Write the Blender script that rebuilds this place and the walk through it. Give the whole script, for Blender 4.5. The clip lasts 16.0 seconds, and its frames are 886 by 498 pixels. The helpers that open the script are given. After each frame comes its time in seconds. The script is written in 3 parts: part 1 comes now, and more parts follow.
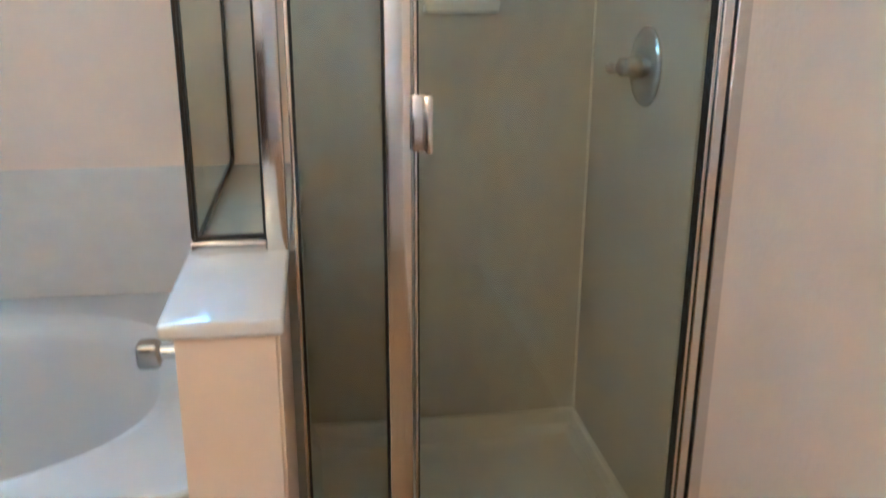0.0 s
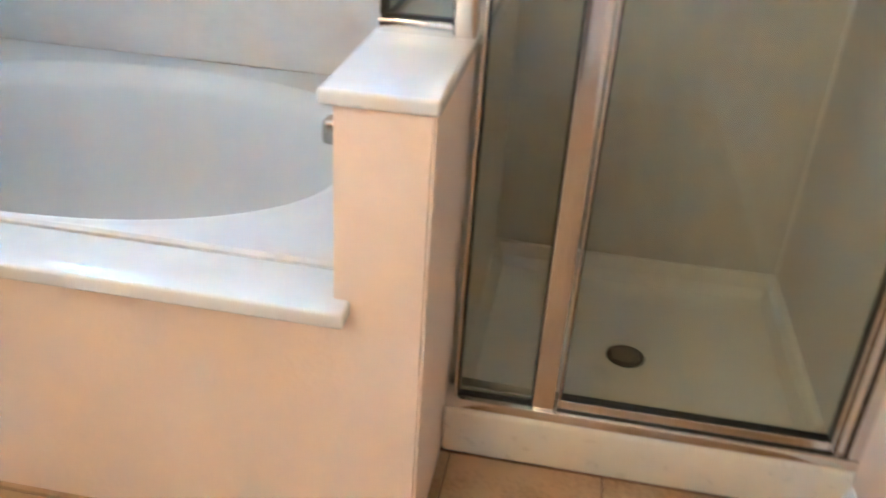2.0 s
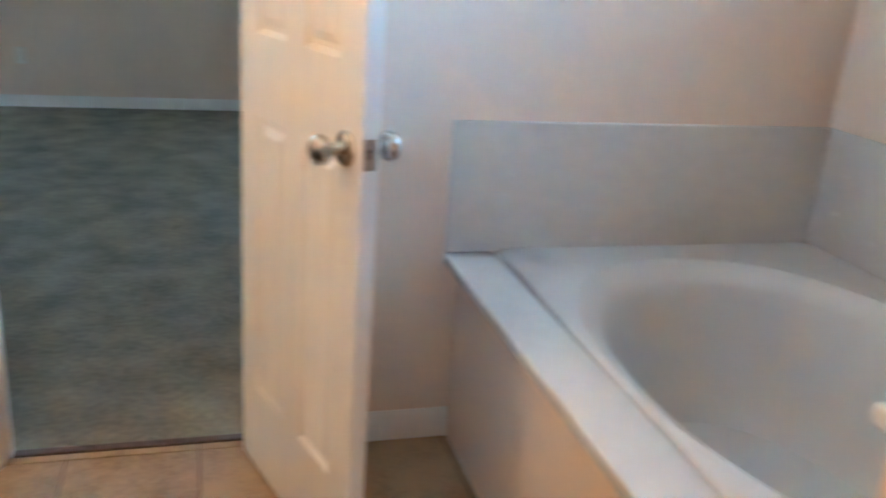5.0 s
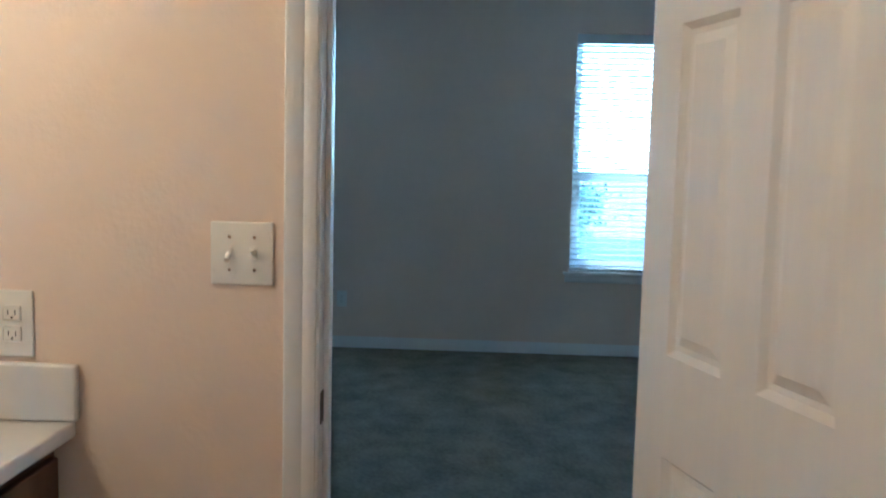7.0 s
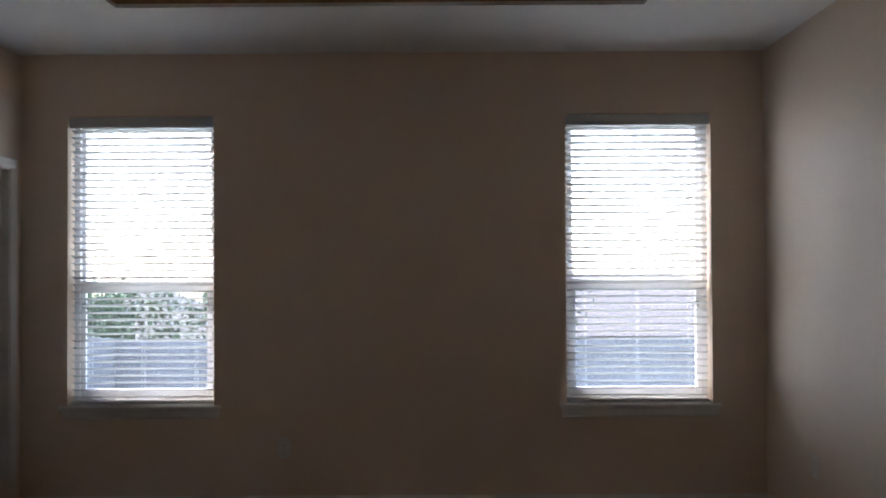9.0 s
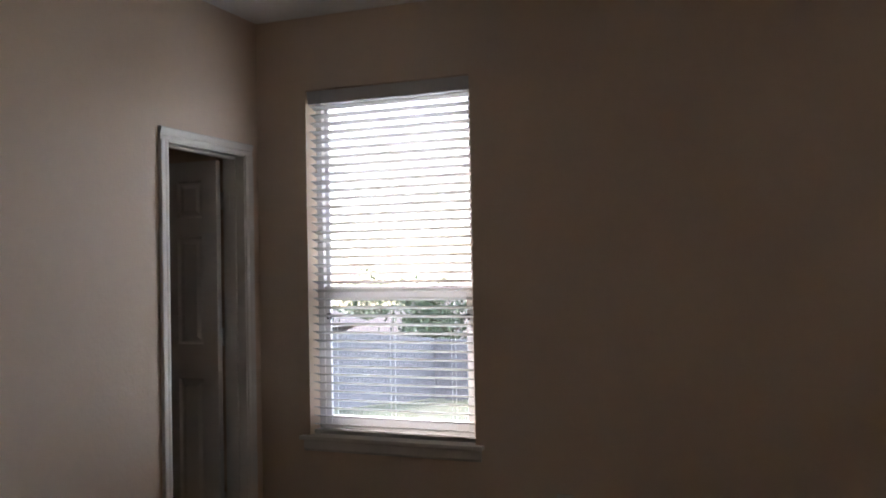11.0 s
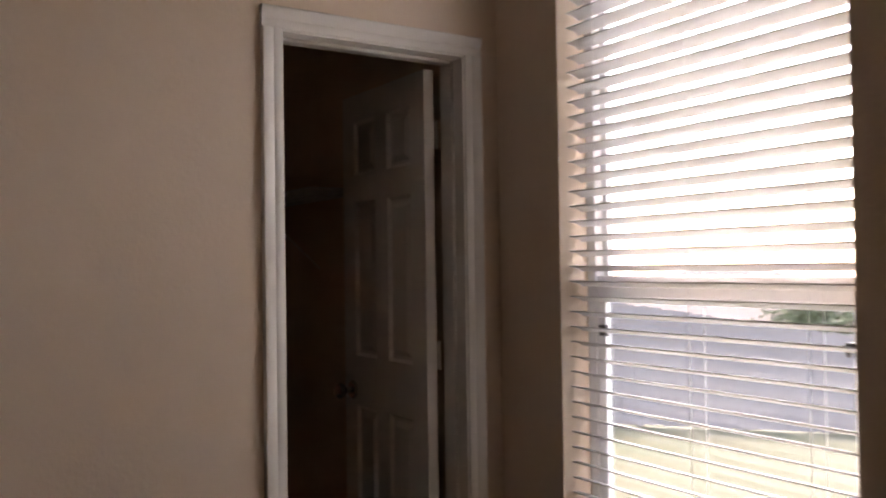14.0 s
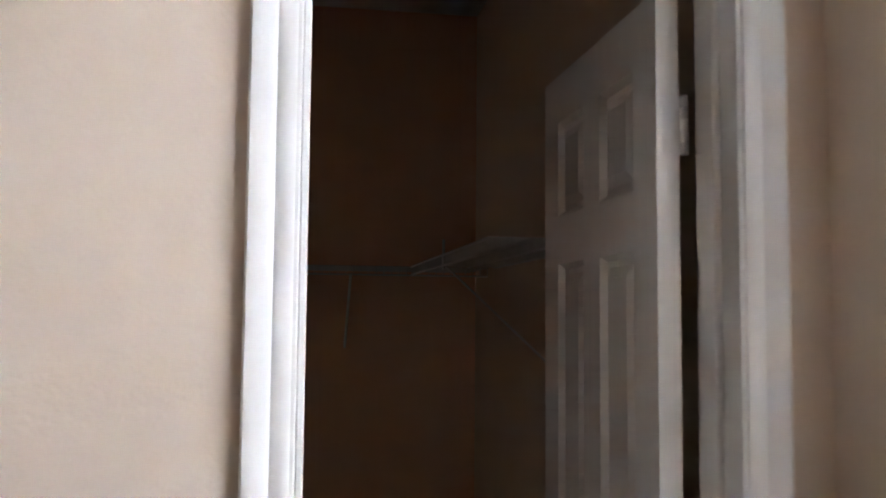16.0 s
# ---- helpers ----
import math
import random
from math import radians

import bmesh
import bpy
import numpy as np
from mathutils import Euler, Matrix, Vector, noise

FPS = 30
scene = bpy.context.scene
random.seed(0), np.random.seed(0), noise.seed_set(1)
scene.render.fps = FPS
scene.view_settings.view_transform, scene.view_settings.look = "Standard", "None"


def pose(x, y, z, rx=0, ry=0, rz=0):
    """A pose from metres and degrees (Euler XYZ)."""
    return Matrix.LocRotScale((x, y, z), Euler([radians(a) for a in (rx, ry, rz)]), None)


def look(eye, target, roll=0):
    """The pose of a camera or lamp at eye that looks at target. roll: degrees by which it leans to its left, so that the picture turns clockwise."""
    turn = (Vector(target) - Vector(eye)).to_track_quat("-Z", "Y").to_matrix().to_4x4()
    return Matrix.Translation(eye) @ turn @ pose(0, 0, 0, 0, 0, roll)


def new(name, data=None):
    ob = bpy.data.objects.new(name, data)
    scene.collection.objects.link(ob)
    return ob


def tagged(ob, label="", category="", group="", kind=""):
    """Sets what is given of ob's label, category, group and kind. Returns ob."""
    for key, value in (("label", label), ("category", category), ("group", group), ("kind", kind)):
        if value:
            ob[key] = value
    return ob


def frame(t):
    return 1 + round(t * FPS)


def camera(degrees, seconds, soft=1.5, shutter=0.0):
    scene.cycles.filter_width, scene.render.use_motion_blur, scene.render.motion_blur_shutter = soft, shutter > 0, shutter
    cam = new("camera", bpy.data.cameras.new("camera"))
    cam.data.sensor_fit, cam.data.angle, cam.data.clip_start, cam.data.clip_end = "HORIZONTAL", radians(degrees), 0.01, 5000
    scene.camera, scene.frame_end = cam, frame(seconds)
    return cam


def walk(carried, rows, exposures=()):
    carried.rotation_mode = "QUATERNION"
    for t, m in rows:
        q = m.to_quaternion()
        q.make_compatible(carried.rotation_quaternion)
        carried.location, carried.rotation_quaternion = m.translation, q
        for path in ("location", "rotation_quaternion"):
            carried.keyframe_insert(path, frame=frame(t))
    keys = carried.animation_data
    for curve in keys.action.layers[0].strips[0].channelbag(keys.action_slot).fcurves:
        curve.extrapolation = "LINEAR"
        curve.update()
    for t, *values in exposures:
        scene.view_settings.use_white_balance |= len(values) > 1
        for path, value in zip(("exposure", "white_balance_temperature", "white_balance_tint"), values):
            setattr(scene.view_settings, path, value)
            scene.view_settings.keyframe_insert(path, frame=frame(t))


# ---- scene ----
cam = camera(54.3, 16.0, soft=1.8, shutter=0.5)
EXPOSURES = [
    (0.0, 6.75, 4200, -11), (0.5, 7.3, 4200, -11), (1.0, 7.4, 4200, -11), (2.5, 7.3, 4300, -10), (3.5, 7.2, 4380, -9), (4.3, 6.75, 4450, -8), (5.2, 6.75, 4700, -7), (7.3, 5.5, 3950, -12), (8.0, 5.0, 4700, 3),
    (8.5, 4.95, 5900, 11), (9.0, 4.7, 6500, 15), (10.2, 4.6, 7100, 21), (12.3, 4.5, 7300, 21), (13.5, 4.4, 8000, 26), (14.5, 4.95, 9200, 33), (15.5, 5.9, 7900, 25), (16.0, 6.25, 6800, 18)]
PATH = [
    (0, (1.661, -2.238, 1.364), (1.94, -0.354, 0.754), 0.3),
    (0.5, (1.665, -2.235, 1.335), (1.957, -0.424, 0.539), 0.7),
    (1, (1.671, -2.246, 1.31), (1.941, -0.507, 0.36), 1.4),
    (1.4, (1.678, -2.242, 1.309), (1.851, -0.526, 0.297), 2.4),
    (2, (1.781, -2.181, 1.281), (1.527, -0.447, 0.316), 3.8),
    (2.5, (1.909, -2.123, 1.276), (1.297, -0.449, 0.369), 4.8),
    (3, (1.945, -1.953, 1.272), (1.021, -0.396, 0.423), 4.1),
    (3.5, (1.975, -1.789, 1.276), (0.752, -0.423, 0.476), 4.5),
    (4, (2.021, -1.673, 1.267), (0.531, -0.568, 0.518), 4.8),
    (4.5, (2.047, -1.663, 1.27), (0.37, -0.826, 0.574), 4.7),
    (5, (2.041, -1.709, 1.279), (0.225, -1.175, 0.631), 4.2),
    (5.2, (2.026, -1.729, 1.283), (0.180, -1.365, 0.665), 3.6),
    (7.3, (1.44, -1.922, 1.406), (-0.55, -2.048, 1.252), 0.8),
    (7.5, (1.355, -1.936, 1.398), (-0.639, -2.053, 1.292), 0.1),
    (8, (0.952, -2.017, 1.43), (-1.048, -2.023, 1.413), -0.5),
    (8.5, (0.545, -1.985, 1.44), (-1.454, -1.956, 1.459), 0.1),
    (9, (0.322, -1.962, 1.472), (-1.678, -1.974, 1.504), -0.3),
    (9.5, (0.026, -2.005, 1.498), (-1.968, -2.136, 1.581), -1.2),
    (10, (-0.268, -2.002, 1.465), (-2.229, -2.382, 1.555), -1.3),
    (10.2, (-0.429, -1.992, 1.486), (-2.367, -2.477, 1.562), -1.4),
    (12.3, (-1.925, -2.075, 1.426), (-3.687, -3.021, 1.458), -0.8),
    (12.5, (-2.08, -2.082, 1.435), (-3.805, -3.094, 1.47), -1.2),
    (12.7, (-2.297, -2.109, 1.412), (-3.958, -3.223, 1.449), -1.5),
    (13, (-2.525, -2.143, 1.397), (-4.078, -3.402, 1.439), -0.8),
    (13.5, (-2.953, -2.21, 1.356), (-4.236, -3.743, 1.403), -0.4),
    (14, (-3.266, -2.381, 1.404), (-4.348, -4.062, 1.443), -0.8),
    (14.5, (-3.648, -2.518, 1.439), (-4.383, -4.378, 1.474), -0.5),
    (14.6, (-3.696, -2.578, 1.454), (-4.388, -4.453, 1.501), -0.3),
    (15, (-3.929, -2.766, 1.451), (-4.44, -4.696, 1.585), 0.3),
    (15.2, (-4.01, -2.871, 1.459), (-4.43, -4.817, 1.641), 0.4),
    (15.5, (-4.098, -3.099, 1.498), (-4.425, -5.063, 1.681), -0.0),
    (16, (-4.150, -3.480, 1.536), (-4.490, -5.446, 1.683), 0.5),
]
walk(cam, [(t, look(eye, target, roll)) for t, eye, target, roll in PATH],
     exposures=EXPOSURES)

# ---------------------------------------------------------------- sky, sun and lamps
world = bpy.data.worlds.new("overcast_sky")
scene.world = world
world.use_nodes = True
wn = world.node_tree.nodes
sky = wn.new("ShaderNodeTexSky")
sky.sky_type = "NISHITA"
sky.sun_disc = False
sky.sun_elevation = radians(58)
sky.sun_rotation = radians(200)
sky.dust_density = 1.5
sky.ozone_density = 1.0
wn["Background"].inputs["Strength"].default_value = 0.15
haze = wn.new("ShaderNodeHueSaturation")
haze.inputs["Saturation"].default_value = 0.85
world.node_tree.links.new(sky.outputs[0], haze.inputs["Color"])
world.node_tree.links.new(haze.outputs[0], wn["Background"].inputs["Color"])

sun = new("sun", bpy.data.lights.new("sun", "SUN"))
sun.data.energy, sun.data.angle, sun.data.color = 0.5, radians(25), (1, 0.96, 0.9)
sun.matrix_world = look((-6, -12, 20), (0, 0, 0))

# ---------------------------------------------------------------- materials


def material(name, colour, rough=0.5, metal=0.0, vary=0.06, scale=6.0, bump=0.0, bump_scale=60.0, stretch=(1, 1, 1),
             second=None, coat=0.0, per_piece=0.0, rough_vary=0.08, spread=0.2):
    """Principled material with two scales of colour variation, uneven gloss and fine relief."""
    m = bpy.data.materials.new(name)
    m.use_nodes = True
    n, l = m.node_tree.nodes, m.node_tree.links
    b = n["Principled BSDF"]
    b.inputs["Metallic"].default_value = metal
    b.inputs["Coat Weight"].default_value = coat
    tc, mp = n.new("ShaderNodeTexCoord"), n.new("ShaderNodeMapping")
    mp.inputs["Scale"].default_value = stretch
    l.new(tc.outputs["Object"], mp.inputs["Vector"])
    big, small = n.new("ShaderNodeTexNoise"), n.new("ShaderNodeTexNoise")
    big.inputs["Scale"].default_value, big.inputs["Detail"].default_value = scale, 5
    small.inputs["Scale"].default_value, small.inputs["Detail"].default_value = scale * 9, 4
    for t in (big, small):
        l.new(mp.outputs[0], t.inputs["Vector"])
    mixn = n.new("ShaderNodeMath")
    mixn.operation = "MULTIPLY_ADD"
    mixn.inputs[1].default_value = 0.4
    l.new(small.outputs["Fac"], mixn.inputs[0])
    half = n.new("ShaderNodeMath")
    half.operation = "MULTIPLY"
    half.inputs[1].default_value = 0.6
    l.new(big.outputs["Fac"], half.inputs[0])
    l.new(half.outputs[0], mixn.inputs[2])
    value = mixn.outputs[0]
    if per_piece:
        oi, add = n.new("ShaderNodeObjectInfo"), n.new("ShaderNodeMath")
        shift = n.new("ShaderNodeVectorMath")
        shift.operation = "SCALE"
        shift.inputs[0].default_value = (31.0, 17.0, 5.0)
        l.new(oi.outputs["Random"], shift.inputs["Scale"])
        l.new(shift.outputs[0], mp.inputs["Location"])
        add.operation = "MULTIPLY_ADD"
        add.inputs[1].default_value = per_piece
        l.new(oi.outputs["Random"], add.inputs[0])
        l.new(value, add.inputs[2])
        value = add.outputs[0]
    ramp = n.new("ShaderNodeValToRGB")
    dark = second or tuple(c * (1 - 2.2 * vary) for c in colour)
    light = colour if second else tuple(min(1, c * (1 + vary)) for c in colour)
    ramp.color_ramp.elements[0].position, ramp.color_ramp.elements[1].position = 0.5 - spread, 0.5 + spread
    ramp.color_ramp.elements[0].color, ramp.color_ramp.elements[1].color = (*dark, 1), (*light, 1)
    l.new(value, ramp.inputs[0])
    l.new(ramp.outputs[0], b.inputs["Base Color"])
    rr = n.new("ShaderNodeMapRange")
    rr.inputs["To Min"].default_value = max(0.02, rough - rough_vary)
    rr.inputs["To Max"].default_value = min(1, rough + rough_vary)
    l.new(small.outputs["Fac"], rr.inputs["Value"])
    l.new(rr.outputs[0], b.inputs["Roughness"])
    if bump:
        bt, bp = n.new("ShaderNodeTexNoise"), n.new("ShaderNodeBump")
        bt.inputs["Scale"].default_value, bt.inputs["Detail"].default_value = bump_scale, 3
        bp.inputs["Strength"].default_value, bp.inputs["Distance"].default_value = bump, 0.004
        l.new(mp.outputs[0], bt.inputs["Vector"])
        l.new(bt.outputs["Fac"], bp.inputs["Height"])
        l.new(bp.outputs[0], b.inputs["Normal"])
    return m


PAINT = material("taupe_wall_paint", (0.78, 0.635, 0.515), 0.6, vary=0.02, scale=2.0, bump=0.3, bump_scale=75)
TRAYPAINT = material("warm_brown_accent_paint", (0.46, 0.235, 0.125), 0.6, vary=0.03, scale=2.0, bump=0.3, bump_scale=75)
# Wall paint shifted to orange to imitate warm light in the closet.
WARMEDPAINT = material("wall_paint_warmed_as_light", (0.88, 0.54, 0.37), 0.6, vary=0.02, scale=2.0, bump=0.3, bump_scale=75)
CEILING = material("white_ceiling_paint", (0.90, 0.88, 0.85), 0.8, vary=0.02, scale=2, bump=0.5, bump_scale=50)
TRIM = material("white_trim_paint", (0.8, 0.775, 0.74), 0.32, vary=0.02, scale=4)
DOORPAINT = material("white_door_paint", (0.8, 0.765, 0.72), 0.36, vary=0.02, scale=3, bump=0.08, bump_scale=30, stretch=(6, 6, 0.6))
ACRYLIC = material("white_tub_acrylic", (0.63, 0.612, 0.598), 0.34, vary=0.012, scale=2, coat=0.0, rough_vary=0.02)
MARBLE = material("white_cultured_marble", (0.70, 0.68, 0.66), 0.08, vary=0.03, scale=2.2, rough_vary=0.015)
SPLASH = material("pale_grey_marble_splash", (0.65, 0.615, 0.58), 0.24, vary=0.04, scale=2.2, stretch=(1, 1, 1.4), rough_vary=0.08)
SURROUND = material("beige_shower_surround", (0.51, 0.47, 0.405), 0.36, vary=0.07, scale=2.4, stretch=(1.6, 1.6, 0.8), rough_vary=0.03)
PAN = material("cream_shower_pan", (0.68, 0.64, 0.56), 0.3, vary=0.03, scale=4)
CHROME = material("satin_chrome", (0.74, 0.73, 0.72), 0.16, metal=1, vary=0.03, scale=8, rough_vary=0.08)
NICKEL = material("brushed_nickel", (0.52, 0.49, 0.45), 0.24, metal=1, vary=0.04, scale=12)
SEAL = material("black_glazing_seal", (0.012, 0.012, 0.014), 0.5, vary=0.05)
DARKMETAL = material("dark_bronze_metal", (0.06, 0.05, 0.045), 0.4, metal=0.8, vary=0.05)
TILE = material("terracotta_beige_tile", (0.40, 0.265, 0.14), 0.42, scale=9, spread=0.12, second=(0.23, 0.14, 0.066), per_piece=0.10, bump=0.15, bump_scale=25)
GROUT = material("brown_grout", (0.20, 0.12, 0.07), 0.9, vary=0.15, scale=20, bump=0.4, bump_scale=200)
CARPET = material("grey_green_carpet", (0.265, 0.235, 0.17), 0.95, vary=0.26, scale=5, bump=1.0, bump_scale=220)
WOOD = material("dark_brown_cabinet_wood", (0.10, 0.05, 0.028), 0.4, vary=0.3, scale=4, stretch=(5, 5, 0.5))
VINYL = material("white_window_vinyl", (0.78, 0.78, 0.78), 0.35, vary=0.02)
SLAT = material("white_blind_slat", (0.60, 0.60, 0.595), 0.4, vary=0.02, scale=6, per_piece=0.05)
CORD = material("white_ladder_cord", (0.75, 0.75, 0.73), 0.8, vary=0.05)
PLASTIC = material("ivory_switch_plastic", (0.78, 0.74, 0.67), 0.3, vary=0.015)
DARKPLASTIC = material("dark_grey_plastic", (0.03, 0.03, 0.035), 0.4, vary=0.05)
SHELFWIRE = material("white_coated_wire", (0.7, 0.69, 0.67), 0.35, vary=0.03)
LAWN = material("mown_lawn", (0.05, 0.046, 0.021), 0.95, scale=0.6, second=(0.021, 0.037, 0.012), bump=1.0, bump_scale=80)
FENCE = material("weathered_grey_fence_wood", (0.125, 0.118, 0.122), 0.85, vary=0.18, scale=2, stretch=(6, 6, 0.6))
SIDING = material("white_house_siding", (0.42, 0.41, 0.40), 0.7, vary=0.06, scale=4, stretch=(1, 1, 12))
BRICK = material("tan_house_brick", (0.19, 0.155, 0.135), 0.9, vary=0.15, scale=9, bump=0.5, bump_scale=30)
ROOF = material("grey_asphalt_shingle", (0.066, 0.055, 0.053), 0.9, vary=0.2, scale=12, stretch=(1, 1, 6))
BARK = material("tree_bark", (0.11, 0.085, 0.06), 0.9, vary=0.3, scale=10, stretch=(4, 4, 0.7))
LEAF = material("tree_leaves", (0.045, 0.07, 0.03), 0.7, vary=0.35, scale=1.5)
PAVING = material("grey_concrete", (0.36, 0.35, 0.33), 0.9, vary=0.1, scale=3)


def glass_material(name, colour, rough=0.0):
    m = bpy.data.materials.new(name)
    m.use_nodes = True
    b = m.node_tree.nodes["Principled BSDF"]
    b.inputs["Base Color"].default_value = (*colour, 1)
    b.inputs["Transmission Weight"].default_value = 1
    b.inputs["Roughness"].default_value = rough
    b.inputs["IOR"].default_value = 1.45
    return m


# Grey tint put in to darken the overbright view outside.
GLASS = glass_material("view_dimming_glass", (0.71, 0.74, 0.74))
SHOWERGLASS = glass_material("shower_glass", (0.80, 0.83, 0.78), 0.0)


def glow_material(name, colour, strength):
    m = bpy.data.materials.new(name)
    m.use_nodes = True
    b = m.node_tree.nodes["Principled BSDF"]
    b.inputs["Base Color"].default_value = (0.8, 0.8, 0.8, 1)
    b.inputs["Emission Color"].default_value = (*colour, 1)
    b.inputs["Emission Strength"].default_value = strength
    return m


BULB = glow_material("warm_frosted_bulb", (1.0, 0.57, 0.26), 1.55)

# ---------------------------------------------------------------- mesh helpers


def link(name, bm, mat, parent=None, label="", smooth=False):
    me = bpy.data.meshes.new(name)
    bmesh.ops.recalc_face_normals(bm, faces=bm.faces[:])
    bm.to_mesh(me)
    bm.free()
    me.materials.append(mat)
    if smooth:
        me.shade_smooth()
        me.set_sharp_from_angle(angle=radians(35))
    ob = new(name, me)
    if parent:
        ob.parent = parent
    if label:
        ob["label"] = label
    return ob


def part(name, bm, mat, parent, label="", smooth=False):
    return link(name, bm, mat, parent, label, smooth)


def structure(name, bm, mat, label, smooth=False, category="structure"):
    return tagged(link(name, bm, mat, None, label, smooth), label, category, kind="structure")


def thing(name, label, category, m=None, group=""):
    ob = new(name)
    ob.empty_display_size = 0.1
    if m is not None:
        ob.matrix_world = m
    return tagged(ob, label, category, group)


def box(bm, x0, x1, y0, y1, z0, z1, bevel=0.0, segs=2):
    vs = [bm.verts.new((x, y, z)) for z in (z0, z1) for x, y in ((x0, y0), (x1, y0), (x1, y1), (x0, y1))]
    fs = [bm.faces.new([vs[i] for i in f]) for f in ((3, 2, 1, 0), (4, 5, 6, 7), (0, 1, 5, 4), (1, 2, 6, 5), (2, 3, 7, 6), (3, 0, 4, 7))]
    if bevel:
        edges = list({e for f in fs for e in f.edges})
        bmesh.ops.bevel(bm, geom=edges, offset=bevel, segments=segs, profile=0.5, affect="EDGES")
    return bm


def boxes(*rows, bevel=0.0):
    bm = bmesh.new()
    for r in rows:
        box(bm, *r, bevel=bevel)
    return bm


def tube(bm, a, b, r0, r1=None, n=16, caps=True):
    a, b = Vector(a), Vector(b)
    r1 = r0 if r1 is None else r1
    q = (b - a).to_track_quat("Z", "Y")
    rings = []
    for p, r in ((a, r0), (b, r1)):
        rings.append([bm.verts.new(p + q @ Vector((r * math.cos(6.28318 * i / n), r * math.sin(6.28318 * i / n), 0))) for i in range(n)])
    for i in range(n):
        bm.faces.new((rings[0][i], rings[0][(i + 1) % n], rings[1][(i + 1) % n], rings[1][i]))
    if caps:
        bm.faces.new(rings[0][::-1])
        bm.faces.new(rings[1])
    return bm


def lathe(bm, profile, m, n=28):
    """Turns (radius, height) rows about the z axis of m."""
    rings = [[bm.verts.new(m @ Vector((max(r, 0.0004) * math.cos(6.28318 * i / n), max(r, 0.0004) * math.sin(6.28318 * i / n), h))) for i in range(n)] for r, h in profile]
    for a, b in zip(rings, rings[1:]):
        for i in range(n):
            bm.faces.new((a[i], a[(i + 1) % n], b[(i + 1) % n], b[i]))
    bm.faces.new(rings[0][::-1])
    bm.faces.new(rings[-1])
    return bm


def extrude(bm, profile, length, m):
    """A closed profile of (u, v) pushed along the x axis of m; u is y and v is z of m."""
    ends = [[bm.verts.new(m @ Vector((x, u, v))) for u, v in profile] for x in (0, length)]
    k = len(profile)
    for i in range(k):
        bm.faces.new((ends[0][i], ends[0][(i + 1) % k], ends[1][(i + 1) % k], ends[1][i]))
    bm.faces.new(ends[0][::-1])
    bm.faces.new(ends[1])
    return bm


def basis(origin, along, out, up):
    m = Matrix((along, out, up)).transposed().to_4x4()
    m.translation = origin
    return m


X, Y, Z = Vector((1, 0, 0)), Vector((0, 1, 0)), Vector((0, 0, 1))
SKIRT = [(0, 0), (0.013, 0), (0.013, 0.058), (0.010, 0.064), (0.010, 0.070), (0.006, 0.078), (0.004, 0.085), (0, 0.085)]
CASE = [(0, 0), (0.009, 0), (0.011, 0.004), (0.012, 0.020), (0.010, 0.024), (0.013, 0.029), (0.016, 0.040), (0.018, 0.048), (0.018, 0.055), (0.015, 0.058), (0, 0.058)]


def baseboard(origin, along, out, length):
    ob = structure("baseboard", extrude(bmesh.new(), SKIRT, length, basis(origin, along, out, Z)), TRIM, "white moulded wooden baseboard along the wall", True, "baseboard")
    return ob


def casing(name, origin, along, out, width, height, face=0.058):
    """Moulded trim on one face of a doorway: origin at the floor at one side of the clear opening."""
    holder = tagged(new(name), "white moulded casing around the doorway", "door trim", kind="structure")
    rv = 0.006
    rows = [(u, v * face / 0.058) for u, v in CASE]
    left = basis(origin - along * rv, Z, out, -along)
    part("side_casing", extrude(bmesh.new(), rows, height + rv, left), TRIM, holder, smooth=True)
    right = basis(origin + along * (width + rv), Z, out, along)
    part("side_casing", extrude(bmesh.new(), rows, height + rv, right), TRIM, holder, smooth=True)
    top = basis(origin - along * (rv + face) + Z * (height + rv), along, out, Z)
    part("head_casing", extrude(bmesh.new(), rows, width + 2 * (rv + face), top), TRIM, holder, smooth=True)
    return holder


# ---------------------------------------------------------------- plan
H = 2.74
BX1, BY0 = 2.43, -3.22            # bathroom: x 0..BX1, y BY0..0
WX = -4.865                       # window wall
NY, SY = -0.065, -4.54            # bedroom north and south walls
T = 0.12
DY0, DY1 = -2.198, -1.592         # bathroom doorway in the wall x -T..0
CX0, CX1 = -4.732, -4.156         # closet doorway in the wall y SY-T..SY
DH = 2.035
NX0, NX1, NZ0, NZ1 = 0.08, 1.40, 1.66, 2.46       # high window over the tub
SILL, HEAD = 0.625, 2.365
WIN = ((-4.254, -3.372), (-1.255, -0.384))
CY0, CX2 = -6.85, -2.7            # closet depth and width
TX0, TX1, TY0, TY1 = -3.92, -1.15, -3.60, -0.99   # tray in the ceiling

# ---------------------------------------------------------------- floors, walls and ceilings
structure("floor_bathroom", boxes((-0.06, BX1, BY0, 0, -0.05, -0.006)), GROUT, "brown grout bed under the bathroom tiles")
bm = bmesh.new()
box(bm, WX, -0.06, SY, NY, -0.05, -0.002)
structure("floor_bedroom", bm, CARPET, "dark grey green cut-pile carpet across the bedroom")
structure("floor_closet", boxes((WX, CX2, CY0, SY, -0.05, -0.002)), CARPET, "dark grey green carpet in the closet")

